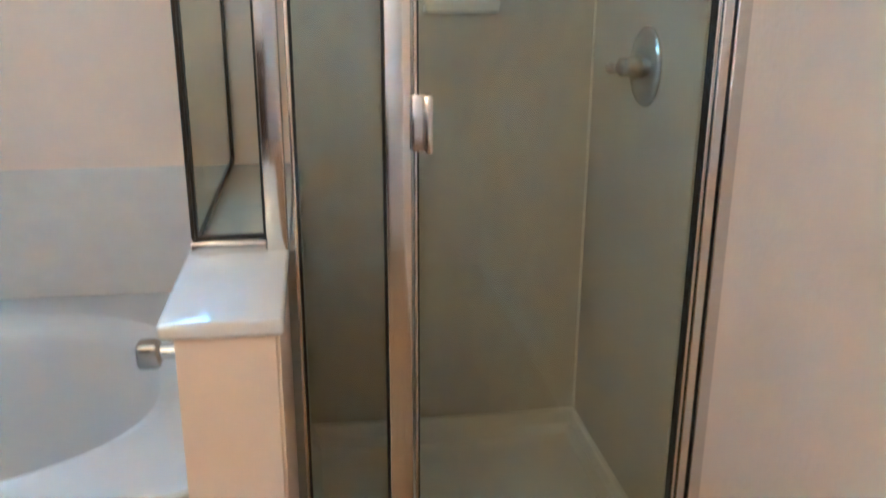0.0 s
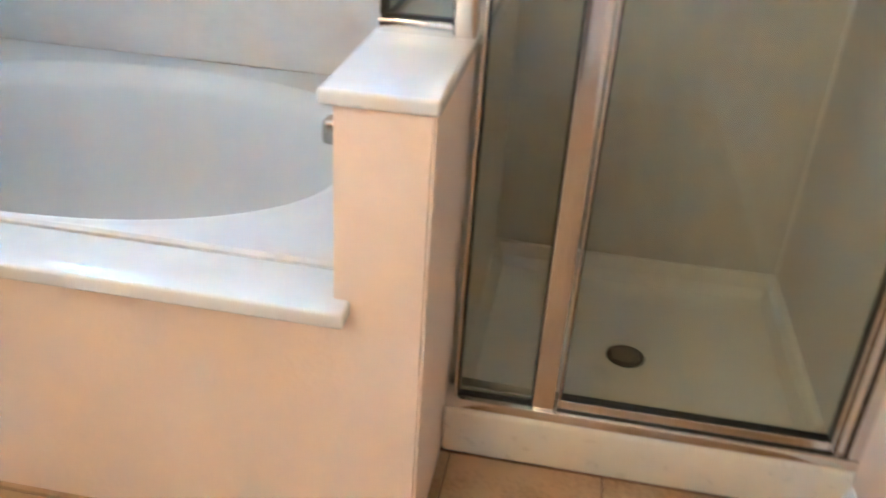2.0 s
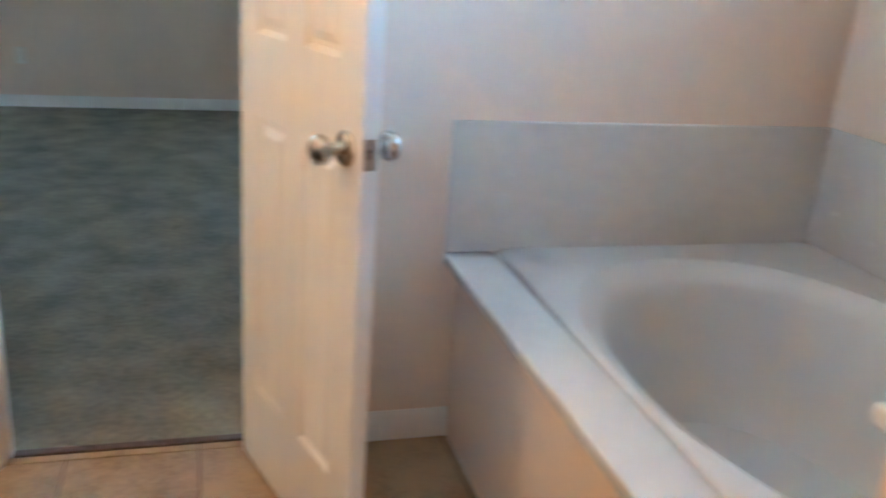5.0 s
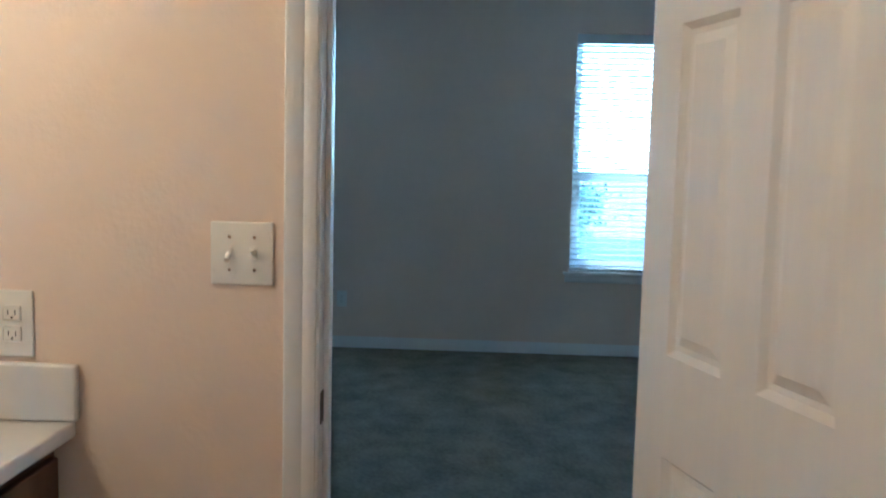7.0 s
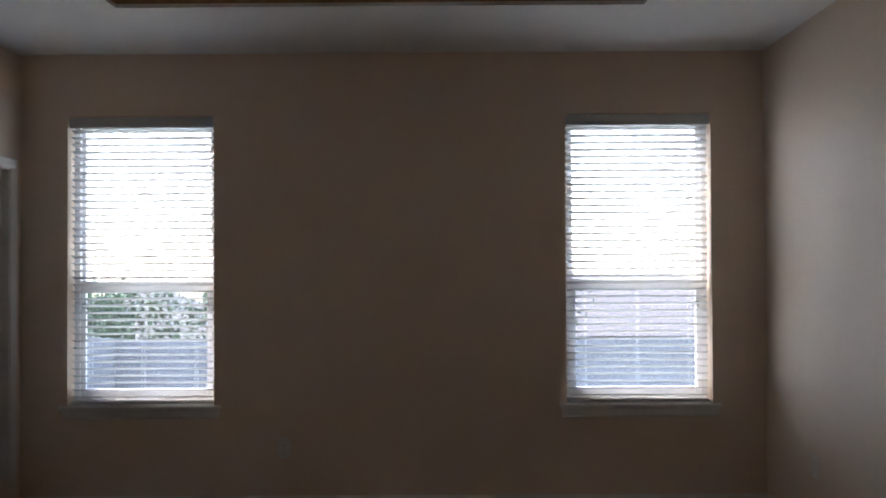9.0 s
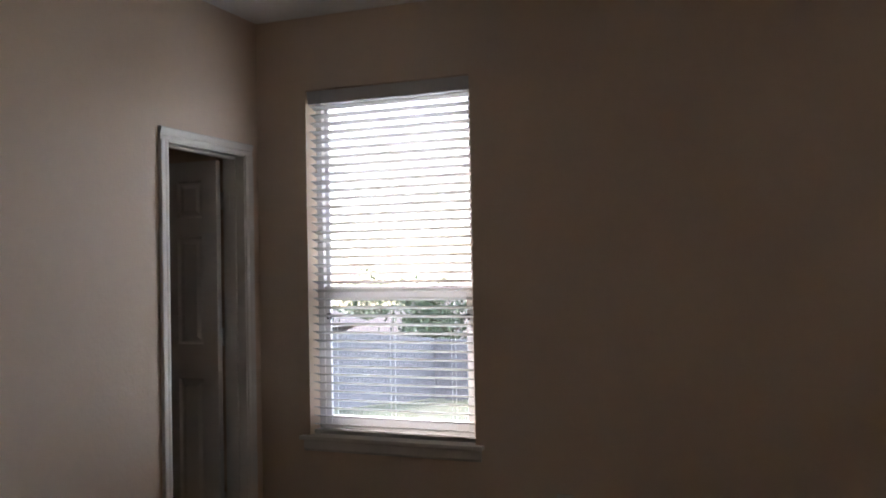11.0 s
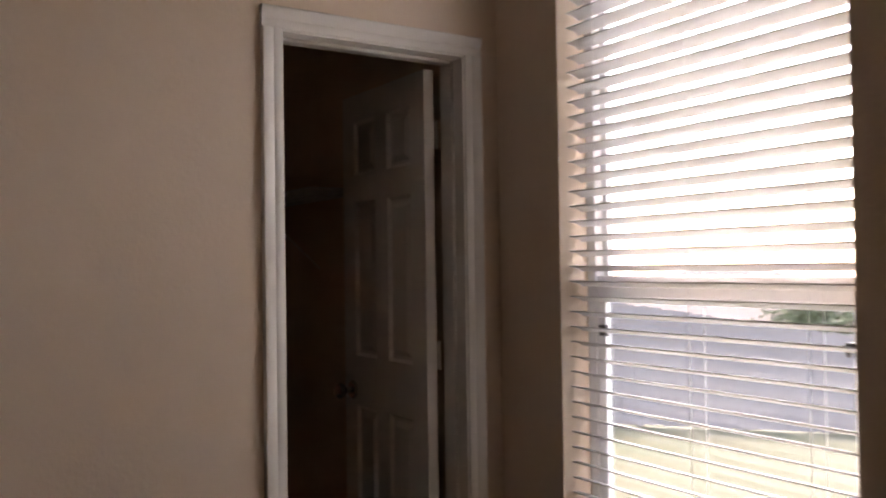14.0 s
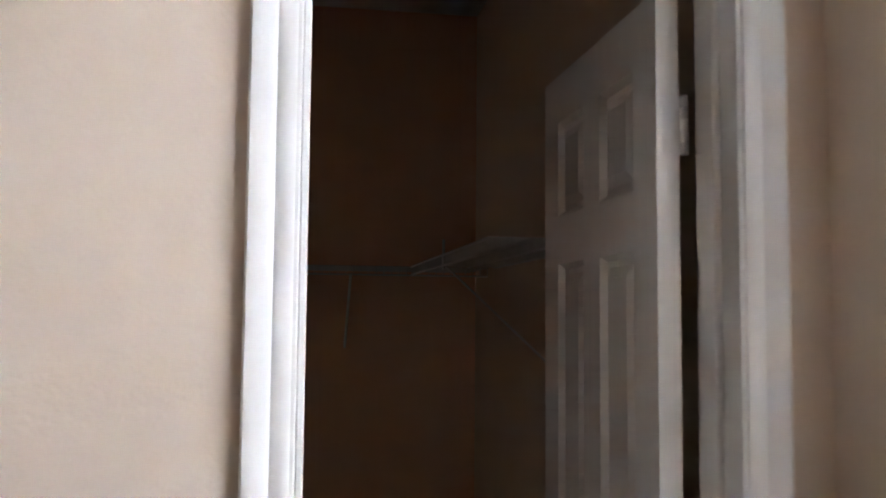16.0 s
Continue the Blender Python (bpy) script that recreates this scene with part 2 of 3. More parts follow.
structure("wall_between", boxes((-T, 0, BY0 - T, DY0 - 0.02, 0, H), (-T, 0, DY1 + 0.02, T, 0, H), (-T, 0, DY0 - 0.02, DY1 + 0.02, DH + 0.02, H),
                                (-T, 0, SY - T, BY0 - T, 0, H)), PAINT, "textured beige painted wall with the bathroom doorway")
structure("wall_bath_north", boxes((0, NX0, 0, T, 0, H), (NX1, BX1 + T, 0, T, 0, H), (NX0, NX1, 0, T, 0, NZ0), (NX0, NX1, 0, T, NZ1, H)), PAINT,
          "beige painted wall behind the tub and shower with a high window")
structure("wall_bath_east", boxes((BX1, BX1 + T, BY0 - T, 0, 0, H)), PAINT, "plain beige painted bathroom wall")
# Unseen slab, added to keep steep sky light off the tub.
structure("roof_sky_block", boxes((-T, BX1 + 0.5, T + 0.001, 1.03, 2.52, 2.60), (-T, BX1 + 0.5, 1.03, 1.05, 2.49, 2.66)), TRIM, "unseen white slab added to cut high sky light at the bathroom window")
structure("wall_bath_south", boxes((0, BX1, BY0 - T, BY0, 0, H)), PAINT, "plain beige painted wall behind the vanity")
structure("ceiling_bathroom", boxes((-0.0, BX1, BY0, 0, H, H + 0.1)), CEILING, "white painted bathroom ceiling")

rows = [(WX - 0.16, WX, CY0 - T, WIN[0][0], 0, H + 0.4), (WX - 0.16, WX, WIN[0][1], WIN[1][0], 0, H + 0.4), (WX - 0.16, WX, WIN[1][1], NY + T, 0, H + 0.4)]
for a, b in WIN:
    rows += [(WX - 0.16, WX, a, b, 0, SILL - 0.02), (WX - 0.16, WX, a, b, HEAD, H + 0.4)]
structure("wall_windows", boxes(*rows), PAINT, "textured taupe bedroom wall with two tall windows")
structure("wall_bed_north", boxes((WX, -T, NY, NY + T, 0, H + 0.4)), PAINT, "textured taupe bedroom wall")
structure("wall_bed_south", boxes((WX, CX0 - 0.02, SY - T, SY, 0, H), (CX1 + 0.02, -T, SY - T, SY, 0, H), (CX0 - 0.02, CX1 + 0.02, SY - T, SY, DH + 0.02, H)), PAINT,
          "textured taupe wall with the closet doorway")
# The closet's warm light is put into the colour of these two walls.
structure("wall_closet_south", boxes((WX, CX2 + T, CY0 - T, CY0, 0, H)), WARMEDPAINT, "closet back wall with warm light put into its paint")
structure("wall_closet_east", boxes((CX2, CX2 + T, CY0, SY - T, 0, H)), WARMEDPAINT, "closet side wall with warm light put into its paint")
structure("ceiling_closet", boxes((WX, CX2, CY0, SY - T, H, H + 0.1)), CEILING, "white closet ceiling")
TH = 0.28
structure("ceiling_bedroom", boxes((WX, TX0, SY, NY, H, H + 0.02), (TX1, -T, SY, NY, H, H + 0.02), (TX0, TX1, SY, TY0, H, H + 0.02), (TX0, TX1, TY1, NY, H, H + 0.02),
                                   (WX, -T, SY, NY, H + TH, H + TH + 0.1)), CEILING, "white painted tray ceiling of the bedroom")
structure("trim_tray", boxes((TX0 - 0.04, TX0, TY0, TY1, H + 0.02, H + TH), (TX1, TX1 + 0.04, TY0, TY1, H + 0.02, H + TH), (TX0, TX1, TY0 - 0.04, TY0, H + 0.02, H + TH), (TX0, TX1, TY1, TY1 + 0.04, H + 0.02, H + TH)),
          TRAYPAINT, "brown painted upstand of the tray ceiling")

# baseboards
baseboard(Vector((WX, NY, 0)), X, -Y, -T - WX)
baseboard(Vector((WX, SY, 0)), Y, X, NY - SY)
baseboard(Vector((CX1 + 0.064, SY, 0)), X, Y, -T - CX1 - 0.064)
baseboard(Vector((-T, SY, 0)), Y, -X, DY0 - 0.064 - SY)
baseboard(Vector((-T, DY1 + 0.064, 0)), Y, -X, NY - DY1 - 0.064)
baseboard(Vector((0, DY1 + 0.064, 0)), Y, X, -1.063 - DY1 - 0.064)
baseboard(Vector((0, -2.66, 0)), Y, X, DY0 - 0.064 + 2.66)
baseboard(Vector((BX1, BY0, 0)), Y, -X, -0.768 - BY0)
baseboard(Vector((WX, CY0, 0)), X, Y, CX2 - WX)
baseboard(Vector((WX, CY0, 0)), Y, X, SY - T - CY0)


# ---------------------------------------------------------------- doorways and doors
def jambs(name, rows, stops):
    holder = tagged(new(name), "white painted door jamb lining the opening", "door jamb", kind="structure")
    for r in rows:
        part("jamb_board", boxes(r, bevel=0.002), TRIM, holder)
    for r in stops:
        part("door_stop", boxes(r, bevel=0.003), TRIM, holder)
    return holder


jambs("trim_bath_doorway", [(-T - 0.003, 0.003, DY0 - 0.019, DY0, 0, DH), (-T - 0.003, 0.003, DY1, DY1 + 0.019, 0, DH), (-T - 0.003, 0.003, DY0 - 0.019, DY1 + 0.019, DH, DH + 0.019)],
      [(-0.075, -0.04, DY0, DY0 + 0.011, 0, DH), (-0.075, -0.04, DY1 - 0.011, DY1, 0, DH), (-0.075, -0.04, DY0 + 0.011, DY1 - 0.011, DH - 0.011, DH)])
casing("trim_bath_casing", Vector((0.0, DY0, 0)), Y, X, DY1 - DY0, DH)
casing("trim_bedroom_casing", Vector((-T, DY0, 0)), Y, -X, DY1 - DY0, DH)
jambs("trim_closet_doorway", [(CX0 - 0.019, CX0, SY - T - 0.003, SY + 0.003, 0, DH), (CX1, CX1 + 0.019, SY - T - 0.003, SY + 0.003, 0, DH), (CX0 - 0.019, CX1 + 0.019, SY - T - 0.003, SY + 0.003, DH, DH + 0.019)],
      [(CX0, CX0 + 0.011, SY - 0.08, SY - 0.045, 0, DH), (CX1 - 0.011, CX1, SY - 0.08, SY - 0.045, 0, DH), (CX0 + 0.011, CX1 - 0.011, SY - 0.08, SY - 0.045, DH - 0.011, DH)])
casing("trim_closet_casing", Vector((CX0, SY, 0)), X, Y, CX1 - CX0, DH, 0.058)
casing("trim_closet_inner_casing", Vector((CX0, SY - T, 0)), X, -Y, CX1 - CX0, DH)


def raised_panel(x0, x1, z0, z1, t):
    """A moulded panel on both faces of a leaf: a sunk border that slopes down, and a field that rises again."""
    bm = bmesh.new()
    for s in (1, -1):
        rows = ((0, t), (0.010, t - 0.011), (0.020, t - 0.011), (0.038, t - 0.003))
        rings = []
        for inset, y in rows:
            rings.append([bm.verts.new((x, s * y, z)) for x, z in ((x0 + inset, z0 + inset), (x1 - inset, z0 + inset), (x1 - inset, z1 - inset), (x0 + inset, z1 - inset))])
        for a, b in zip(rings, rings[1:]):
            for i in range(4):
                bm.faces.new((a[i], a[(i + 1) % 4], b[(i + 1) % 4], b[i]))
        bm.faces.new(rings[-1])
    return bm


def knob_mesh(side, x, z):
    bm = bmesh.new()
    m = basis(Vector((x, side * 0.0175, z)), Vector((0, 0, 1)), Vector((1, 0, 0)) * side, Vector((0, side, 0)))
    lathe(bm, [(0.033, 0), (0.033, 0.004), (0.028, 0.009), (0.014, 0.011), (0.011, 0.016), (0.011, 0.032), (0.018, 0.036), (0.026, 0.043), (0.0285, 0.052), (0.026, 0.061), (0.017, 0.067), (0.003, 0.069)], m)
    return bm


def six_panel_door(name, label, w, m, knob_z, hinge_zs, hinge_mat, side=-1):
    """Leaf from its hinge edge at x 0 to x w, centred on y 0, closed along x."""
    d = tagged(thing(name, label, "door", m), kind="structure")
    t, h, g = 0.0175, 2.018, 0.012
    st, mid = 0.095 * w / 0.6, 0.09 * w / 0.6
    c0, c1 = w / 2 - mid / 2, w / 2 + mid / 2
    zs = [(0.235, 0.915), (1.09, 1.635), (1.73, 1.92)]
    rows = [(0, st, -t, t, g, h), (w - st, w, -t, t, g, h), (c0, c1, -t, t, g + 0.001, h - 0.001)]
    edges = [g, 0.235, 0.915, 1.09, 1.635, 1.73, 1.92, h]
    for a, b in zip(edges[::2], edges[1::2]):
        rows += [(st, c0, -t, t, a, b), (c1, w - st, -t, t, a, b)]
    part("leaf_frame", boxes(*rows), DOORPAINT, d)
    for a, b in ((st, c0), (c1, w - st)):
        for z0, z1 in zs:
            part("panel", raised_panel(a, b, z0, z1, t), DOORPAINT, d)
    for s in (1, -1):
        part("knob", knob_mesh(s, w - 0.06, knob_z), NICKEL, d, "brushed nickel knob on a round rose", True)
    bm = boxes((w, w + 0.0015, -0.0125, 0.0125, knob_z - 0.028, knob_z + 0.028))
    box(bm, w, w + 0.009, -0.006, 0.006, knob_z - 0.008, knob_z + 0.008, 0.002)
    part("latch_plate", bm, NICKEL, d, "brushed nickel latch plate")
    for z in hinge_zs:
        bm = bmesh.new()
        for k in range(5):
            tube(bm, (-0.004, side * (t + 0.006), z - 0.044 + k * 0.0178), (-0.004, side * (t + 0.006), z - 0.044 + k * 0.0178 + 0.0166), 0.006, n=12)
        box(bm, -0.0018, 0, *sorted((side * (t + 0.004), -side * (t - 0.006))), z - 0.044, z + 0.044)
        part("hinge", bm, hinge_mat, d, "butt hinge on the door edge", True)
    return d


ang = math.degrees(math.atan2(0.181, 0.585))
six_panel_door("door_1", "open white six-panel door with a nickel knob", 0.60, pose(0.012, DY1 - 0.010, 0, 0, 0, ang), 0.936, (0.28, 1.05, 1.8), TRIM, 1)
six_panel_door("door_2", "open white six-panel closet door with white painted hinges", 0.57, pose(CX0 + 0.042, SY - T - 0.004, 0, 0, 0, -90), 0.965, (0.3, 1.125, 1.815), TRIM)
structure("trim_strike_plate", boxes((-0.052, -0.012, DY0 - 0.001, DY0 + 0.0015, 0.91, 0.97)), DARKMETAL, "dark metal strike plate on the door jamb")
for z in (0.3, 1.125, 1.815):
    structure("trim_hinge_leaf", boxes((CX0 - 0.001, CX0 + 0.0018, SY - T + 0.002, SY - T + 0.034, z - 0.044, z + 0.044)), TRIM, "white painted hinge leaf on the closet jamb")
structure("trim_threshold", boxes((-0.075, -0.045, DY0, DY1, -0.004, 0.004), bevel=0.003), WOOD, "dark strip where carpet meets tile")

# ---------------------------------------------------------------- tub, its deck and splash
tub = thing("bathtub", "white oval drop-in bathtub set in a tiled-in deck", "bathtub")
N = 128
cx, cy, ra, rb = 0.752, -0.530, 0.632, 0.436
x0, x1, y0, y1, zt = 0.0, 1.4475, -0.972, -0.001, 0.552
bm = bmesh.new()
rings = []


def ring(fn):
    rings.append([bm.verts.new(fn(2 * math.pi * i / N)) for i in range(N)])


def rect_point(a, inset, z):
    c, s = math.cos(a), math.sin(a)
    sx = ((x1 - inset - cx) if c > 0 else (x0 + inset - cx)) / c if abs(c) > 1e-6 else 1e9
    sy = ((y1 - inset - cy) if s > 0 else (y0 + inset - cy)) / s if abs(s) > 1e-6 else 1e9
    k = min(sx, sy)
    return (cx + c * k, cy + s * k, z)


def oval(k, z, p=2.25):
    def fn(a):
        c, s = math.cos(a), math.sin(a)
        return (cx + ra * k * math.copysign(abs(c) ** (2 / p), c), cy + rb * (k - (1 - k) * 0.25) * math.copysign(abs(s) ** (2 / p), s), z)
    return fn


ring(lambda a: rect_point(a, 0.0, 0.50))
ring(lambda a: rect_point(a, 0.0, zt - 0.006))
ring(lambda a: rect_point(a, 0.006, zt))
for k, z in ((1.012, zt), (1.0, zt + 0.003), (0.985, zt + 0.002), (0.965, zt - 0.004), (0.93, zt - 0.016), (0.90, zt - 0.028), (0.882, zt - 0.045), (0.872, zt - 0.08), (0.85, 0.38),
             (0.82, 0.27), (0.785, 0.195), (0.73, 0.155), (0.62, 0.138), (0.4, 0.13), (0.1, 0.128)):
    ring(oval(k, z))
for a, b in zip(rings, rings[1:]):
    for i in range(N):
        bm.faces.new((a[i], a[(i + 1) % N], b[(i + 1) % N], b[i]))
bm.faces.new(rings[-1])
part("basin", bm, ACRYLIC, tub, smooth=True)
bm = bmesh.new()
lathe(bm, [(0.035, 0), (0.035, 0.004), (0.028, 0.006), (0.004, 0.005)], pose(1.12, -0.53, 0.131))
part("drain_cover", bm, CHROME, tub, "round chrome tub drain", True)
bm = bmesh.new()
box(bm, 0.0, 1.475, -1.106, -0.9725, 0.513, 0.543, 0.006, 3)
tagged(link("tub_ledge", bm, MARBLE, None, "", True), "white cultured marble ledge along the tub front", "ledge")
structure("wall_tub_apron", boxes((0, 1.448, -1.063, -1.0, 0, 0.513)), PAINT, "beige painted apron wall under the tub ledge")
bm = bmesh.new()
box(bm, 0.0005, 0.013, -1.108, -0.0005, 0.544, 0.891, 0.005, 3)
tagged(link("tub_splash", bm, SPLASH, None, "", True), "pale grey marble splash panel behind the tub end", "backsplash", "tub splash panels")
bm = bmesh.new()
box(bm, 0.0135, 1.4345, -0.013, -0.0005, 0.553, 0.891, 0.005, 3)
tagged(link("tub_splash", bm, SPLASH, None, "", True), "pale grey marble splash panel along the tub", "backsplash", "tub splash panels")

# half wall with its cap
bm = boxes((1.448, 1.596, -1.063, 0, 0, 0.866))
bmesh.ops.bevel(bm, geom=[e for e in bm.edges if all(v.co.x > 1.59 and v.co.y < -1 for v in e.verts)], offset=0.006, segments=3, affect="EDGES")
structure("wall_half", bm, PAINT, "beige painted half wall between tub and shower")
bm = bmesh.new()
box(bm, 1.427, 1.604, -1.077, -0.001, 0.866, 0.892, 0.007, 3)
tagged(link("half_wall_cap", bm, MARBLE, None, "", True), "glossy white cultured marble cap on the half wall", "wall cap")

# spout on the half wall
sp = thing("tub_spout", "polished nickel tub spout fixed to the half wall", "tub spout", pose(1.4475, -0.60, 0.638))
bm = bmesh.new()
lathe(bm, [(0.034, 0), (0.034, 0.006), (0.026, 0.012), (0.018, 0.014)], basis(Vector((0, 0, 0)), Z, -Y, -X))
part("flange", bm, CHROME, sp, smooth=True)
bm = bmesh.new()
tube(bm, (0, 0, 0.006), (-0.115, 0, 0.006), 0.016, 0.017, 20)
part("neck", bm, CHROME, sp, smooth=True)
bm = bmesh.new()
box(bm, -0.156, -0.108, -0.023, 0.023, -0.026, 0.028, 0.011, 4)
part("outlet_block", bm, NICKEL, sp, smooth=True)

# ---------------------------------------------------------------- shower
pan = thing("shower_pan", "cream moulded shower pan with a raised curb", "shower pan")
bm = bmesh.new()
px0, px1, pyf, pyb = 1.6145, 2.4295, -0.768, -0.0005
box(bm, 1.597, px1, pyf, -0.672, 0.0, 0.118, 0.010, 3)
part("curb", bm, PAN, pan, smooth=True)
bm = bmesh.new()
n = 24
grid = [[None] * (n + 1) for _ in range(n + 1)]
for i in range(n + 1):
    for j in range(n + 1):
        u, v = i / n, j / n
        x, y = 1.607 + u * (2.386 - 1.607), -0.674 + v * (0.674 - 0.0125)
        edge = min(u, 1 - u) * 0.78
        edge = min(edge, (1 - v) * 0.66, v * 0.66)
        lip = max(0.0, 1 - edge / 0.05)
        slope = 0.02 * math.hypot(x - 1.99, y + 0.36) / 0.5
        grid[i][j] = bm.verts.new((x, y, 0.034 + slope + 0.083 * lip ** 2.2))
for i in range(n):
    for j in range(n):
        bm.faces.new((grid[i][j], grid[i + 1][j], grid[i + 1][j + 1], grid[i][j + 1]))
part("floor_basin", bm, PAN, pan, smooth=True)
bm = boxes((1.607, 2.386, -0.030, -0.0125, 0.09, 0.136), (2.366, 2.386, -0.672, -0.0305, 0.09, 0.136), bevel=0.007)
part("upstand", bm, PAN, pan, smooth=True)
dr = part("drain", lathe(bmesh.new(), [(0.047, 0), (0.047, 0.004), (0.042, 0.006), (0.002, 0.005)], pose(1.99, -0.36, 0.0345)), DARKMETAL, pan, "round metal shower drain", True)
bm = bmesh.new()
for k in range(-3, 4):
    w = 0.034 * math.sqrt(max(0.05, 1 - (k / 4) ** 2))
    box(bm, 1.99 + k * 0.010 - 0.0022, 1.99 + k * 0.010 + 0.0022, -0.36 - w, -0.36 + w, 0.0395, 0.0425)
part("grate_bar", bm, NICKEL, dr)

structure("wall_shower_back", boxes((1.6055, 2.4295, -0.012, -0.0005, 0.1, 2.15)), SURROUND, "beige marble-look shower back wall")
structure("wall_shower_side", boxes((2.3865, 2.4295, -0.668, -0.0125, 0.12, 2.15), bevel=0.003), SURROUND, "beige marble-look shower side wall")
structure("wall_shower_half", boxes((1.5965, 1.6135, -0.672, -0.0125, 0.1, 0.8655)), SURROUND, "beige shower lining on the half wall")
structure("trim_shower_corner", boxes((2.3795, 2.3865, -0.018, -0.0125, 0.136, 2.15), bevel=0.002), PAN, "pale caulk line in the shower corner")
bm = bmesh.new()
box(bm, 1.935, 2.12, -0.075, -0.0125, 1.268, 1.288, 0.009, 3)
box(bm, 1.935, 2.12, -0.024, -0.0125, 1.284, 1.40, 0.005, 2)
box(bm, 1.935, 2.12, -0.075, -0.066, 1.280, 1.30, 0.004, 2)
tagged(link("soap_dish", bm, PAN, None, "", True), "cream moulded soap dish on the shower wall", "soap dish")

valve = thing("shower_valve", "brushed nickel shower valve with a round plate", "shower valve", basis(Vector((2.3862, -0.385, 1.168)), Y, Z, -X))
bm = bmesh.new()
lathe(bm, [(0.088, 0), (0.088, 0.003), (0.081, 0.009), (0.050, 0.014), (0.030, 0.017)], Matrix.Identity(4), 40)
part("escutcheon", bm, NICKEL, valve, smooth=True)
bm = bmesh.new()
lathe(bm, [(0.026, 0.012), (0.026, 0.030), (0.021, 0.040), (0.021, 0.058), (0.016, 0.064), (0.003, 0.066)], Matrix.Identity(4), 28)
part("handle_hub", bm, NICKEL, valve, smooth=True)
bm = bmesh.new()
tube(bm, (0, 0, 0.050), (0.046, -0.008, 0.064), 0.009, 0.0075, 14)
lathe(bm, [(0.002, -0.014), (0.011, -0.010), (0.0135, 0), (0.011, 0.010), (0.002, 0.014)], Matrix.Translation((0.048, -0.008, 0.064)))
part("lever", bm, CHROME, valve, smooth=True)

GY = -0.738
GT = 1.96
enc = thing("shower_enclosure", "chrome framed glass shower enclosure with a hinged door", "shower enclosure")


def bar(name, x0, x1, y0, y1, z0, z1, mat=CHROME, lab="", bev=0.003):
    bm = bmesh.new()
    box(bm, x0, x1, y0, y1, z0, z1, bev, 2)
    return part(name, bm, mat, enc, lab, True)


def pane(name, x0, x1, y0, y1, z0, z1, parent):
    bm = bmesh.new()
    box(bm, x0, x1, y0, y1, z0, z1)
    p = part(name, bm, SHOWERGLASS, parent, "clear shower glass pane")
    p.visible_shadow = False
    return p


def seals(parent, x0, x1, z0, z1, y, w=0.006):
    bm = boxes((x0, x0 + w, y - 0.007, y + 0.007, z0, z1), (x1 - w, x1, y - 0.007, y + 0.007, z0, z1), (x0 + w, x1 - w, y - 0.007, y + 0.007, z0, z0 + w), (x0 + w, x1 - w, y - 0.007, y + 0.007, z1 - w, z1))
    return part("glazing_seal", bm, SEAL, parent, "black glazing seal")


bar("sill_track", 1.598, 2.4285, GY - 0.024, GY + 0.024, 0.118, 0.143)
bar("header", 1.4365, 2.4285, GY - 0.02, GY + 0.02, GT, GT + 0.04)
bar("corner_post", 1.566, 1.604, GY - 0.02, GY + 0.02, 0.893, GT)
bar("side_channel", 1.6145, 1.622, GY - 0.014, GY + 0.014, 0.143, GT)
bar("centre_post", 1.779, 1.824, GY - 0.019, GY + 0.019, 0.143, GT)
bar("wall_jamb", 2.402, 2.4285, GY - 0.022, GY + 0.022, 0.143, GT)
bar("wall_jamb", 2.378, 2.398, GY - 0.016, GY + 0.016, 0.143, GT)
bar("jamb_gap", 2.398, 2.402, GY - 0.010, GY + 0.010, 0.143, GT, SEAL)
bar("cap_track", 1.4365, 1.566, GY - 0.026, GY + 0.016, 0.893, 0.916)
bar("cap_track", 1.4365, 1.452, GY + 0.016, -0.014, 0.893, 0.908)
bar("wall_channel", 1.4365, 1.452, -0.030, -0.0138, 0.908, GT, DARKMETAL)
bar("end_channel", 1.4365, 1.444, GY - 0.010, GY + 0.010, 0.916, GT, DARKMETAL)
bar("top_rail", 1.4365, 1.452, GY + 0.02, -0.014, GT, GT + 0.03)
fixed = pane("fixed_pane", 1.622, 1.779, GY - 0.003, GY + 0.003, 0.143, GT, enc)
seals(fixed, 1.622, 1.779, 0.143, GT, GY, 0.0045)
small = pane("narrow_pane", 1.444, 1.566, GY - 0.003, GY + 0.003, 0.916, GT, enc)
seals(small, 1.444, 1.566, 0.916, GT, GY, 0.0045)
ret = pane("return_pane", 1.4415, 1.4475, GY + 0.02, -0.030, 0.908, GT, enc)
part("glazing_seal", boxes((1.438, 1.451, GY + 0.02, -0.030, 0.9085, 0.916), bevel=0.001), SEAL, ret, "black glazing seal")
sdoor = tagged(part("shower_door", boxes((1.829, 1.835, GY - 0.013, GY + 0.013, 0.150, GT - 0.006), (2.368, 2.376, GY - 0.013, GY + 0.013, 0.150, GT - 0.006),
                                         (1.835, 2.368, GY - 0.013, GY + 0.013, 0.150, 0.172), (1.835, 2.368, GY - 0.013, GY + 0.013, GT - 0.03, GT - 0.006), bevel=0.002), CHROME, enc, "chrome frame of the hinged shower door"))
dp = pane("door_pane", 1.835, 2.368, GY - 0.003, GY + 0.003, 0.172, GT - 0.03, sdoor)
bm = boxes((1.835, 1.838, GY - 0.010, GY + 0.010, 0.172, GT - 0.03), (2.364, 2.368, GY - 0.0135, GY + 0.010, 0.172, GT - 0.03), (1.838, 2.364, GY - 0.0135, GY + 0.010, 0.172, 0.1755),
           (1.829, 2.376, GY - 0.010, GY + 0.010, 0.1435, 0.150))
part("glazing_seal", bm, SEAL, sdoor, "black glazing seal")
bm = bmesh.new()
box(bm, 1.824, 1.855, GY - 0.030, GY - 0.0135, 1.066, 1.166, 0.004, 2)
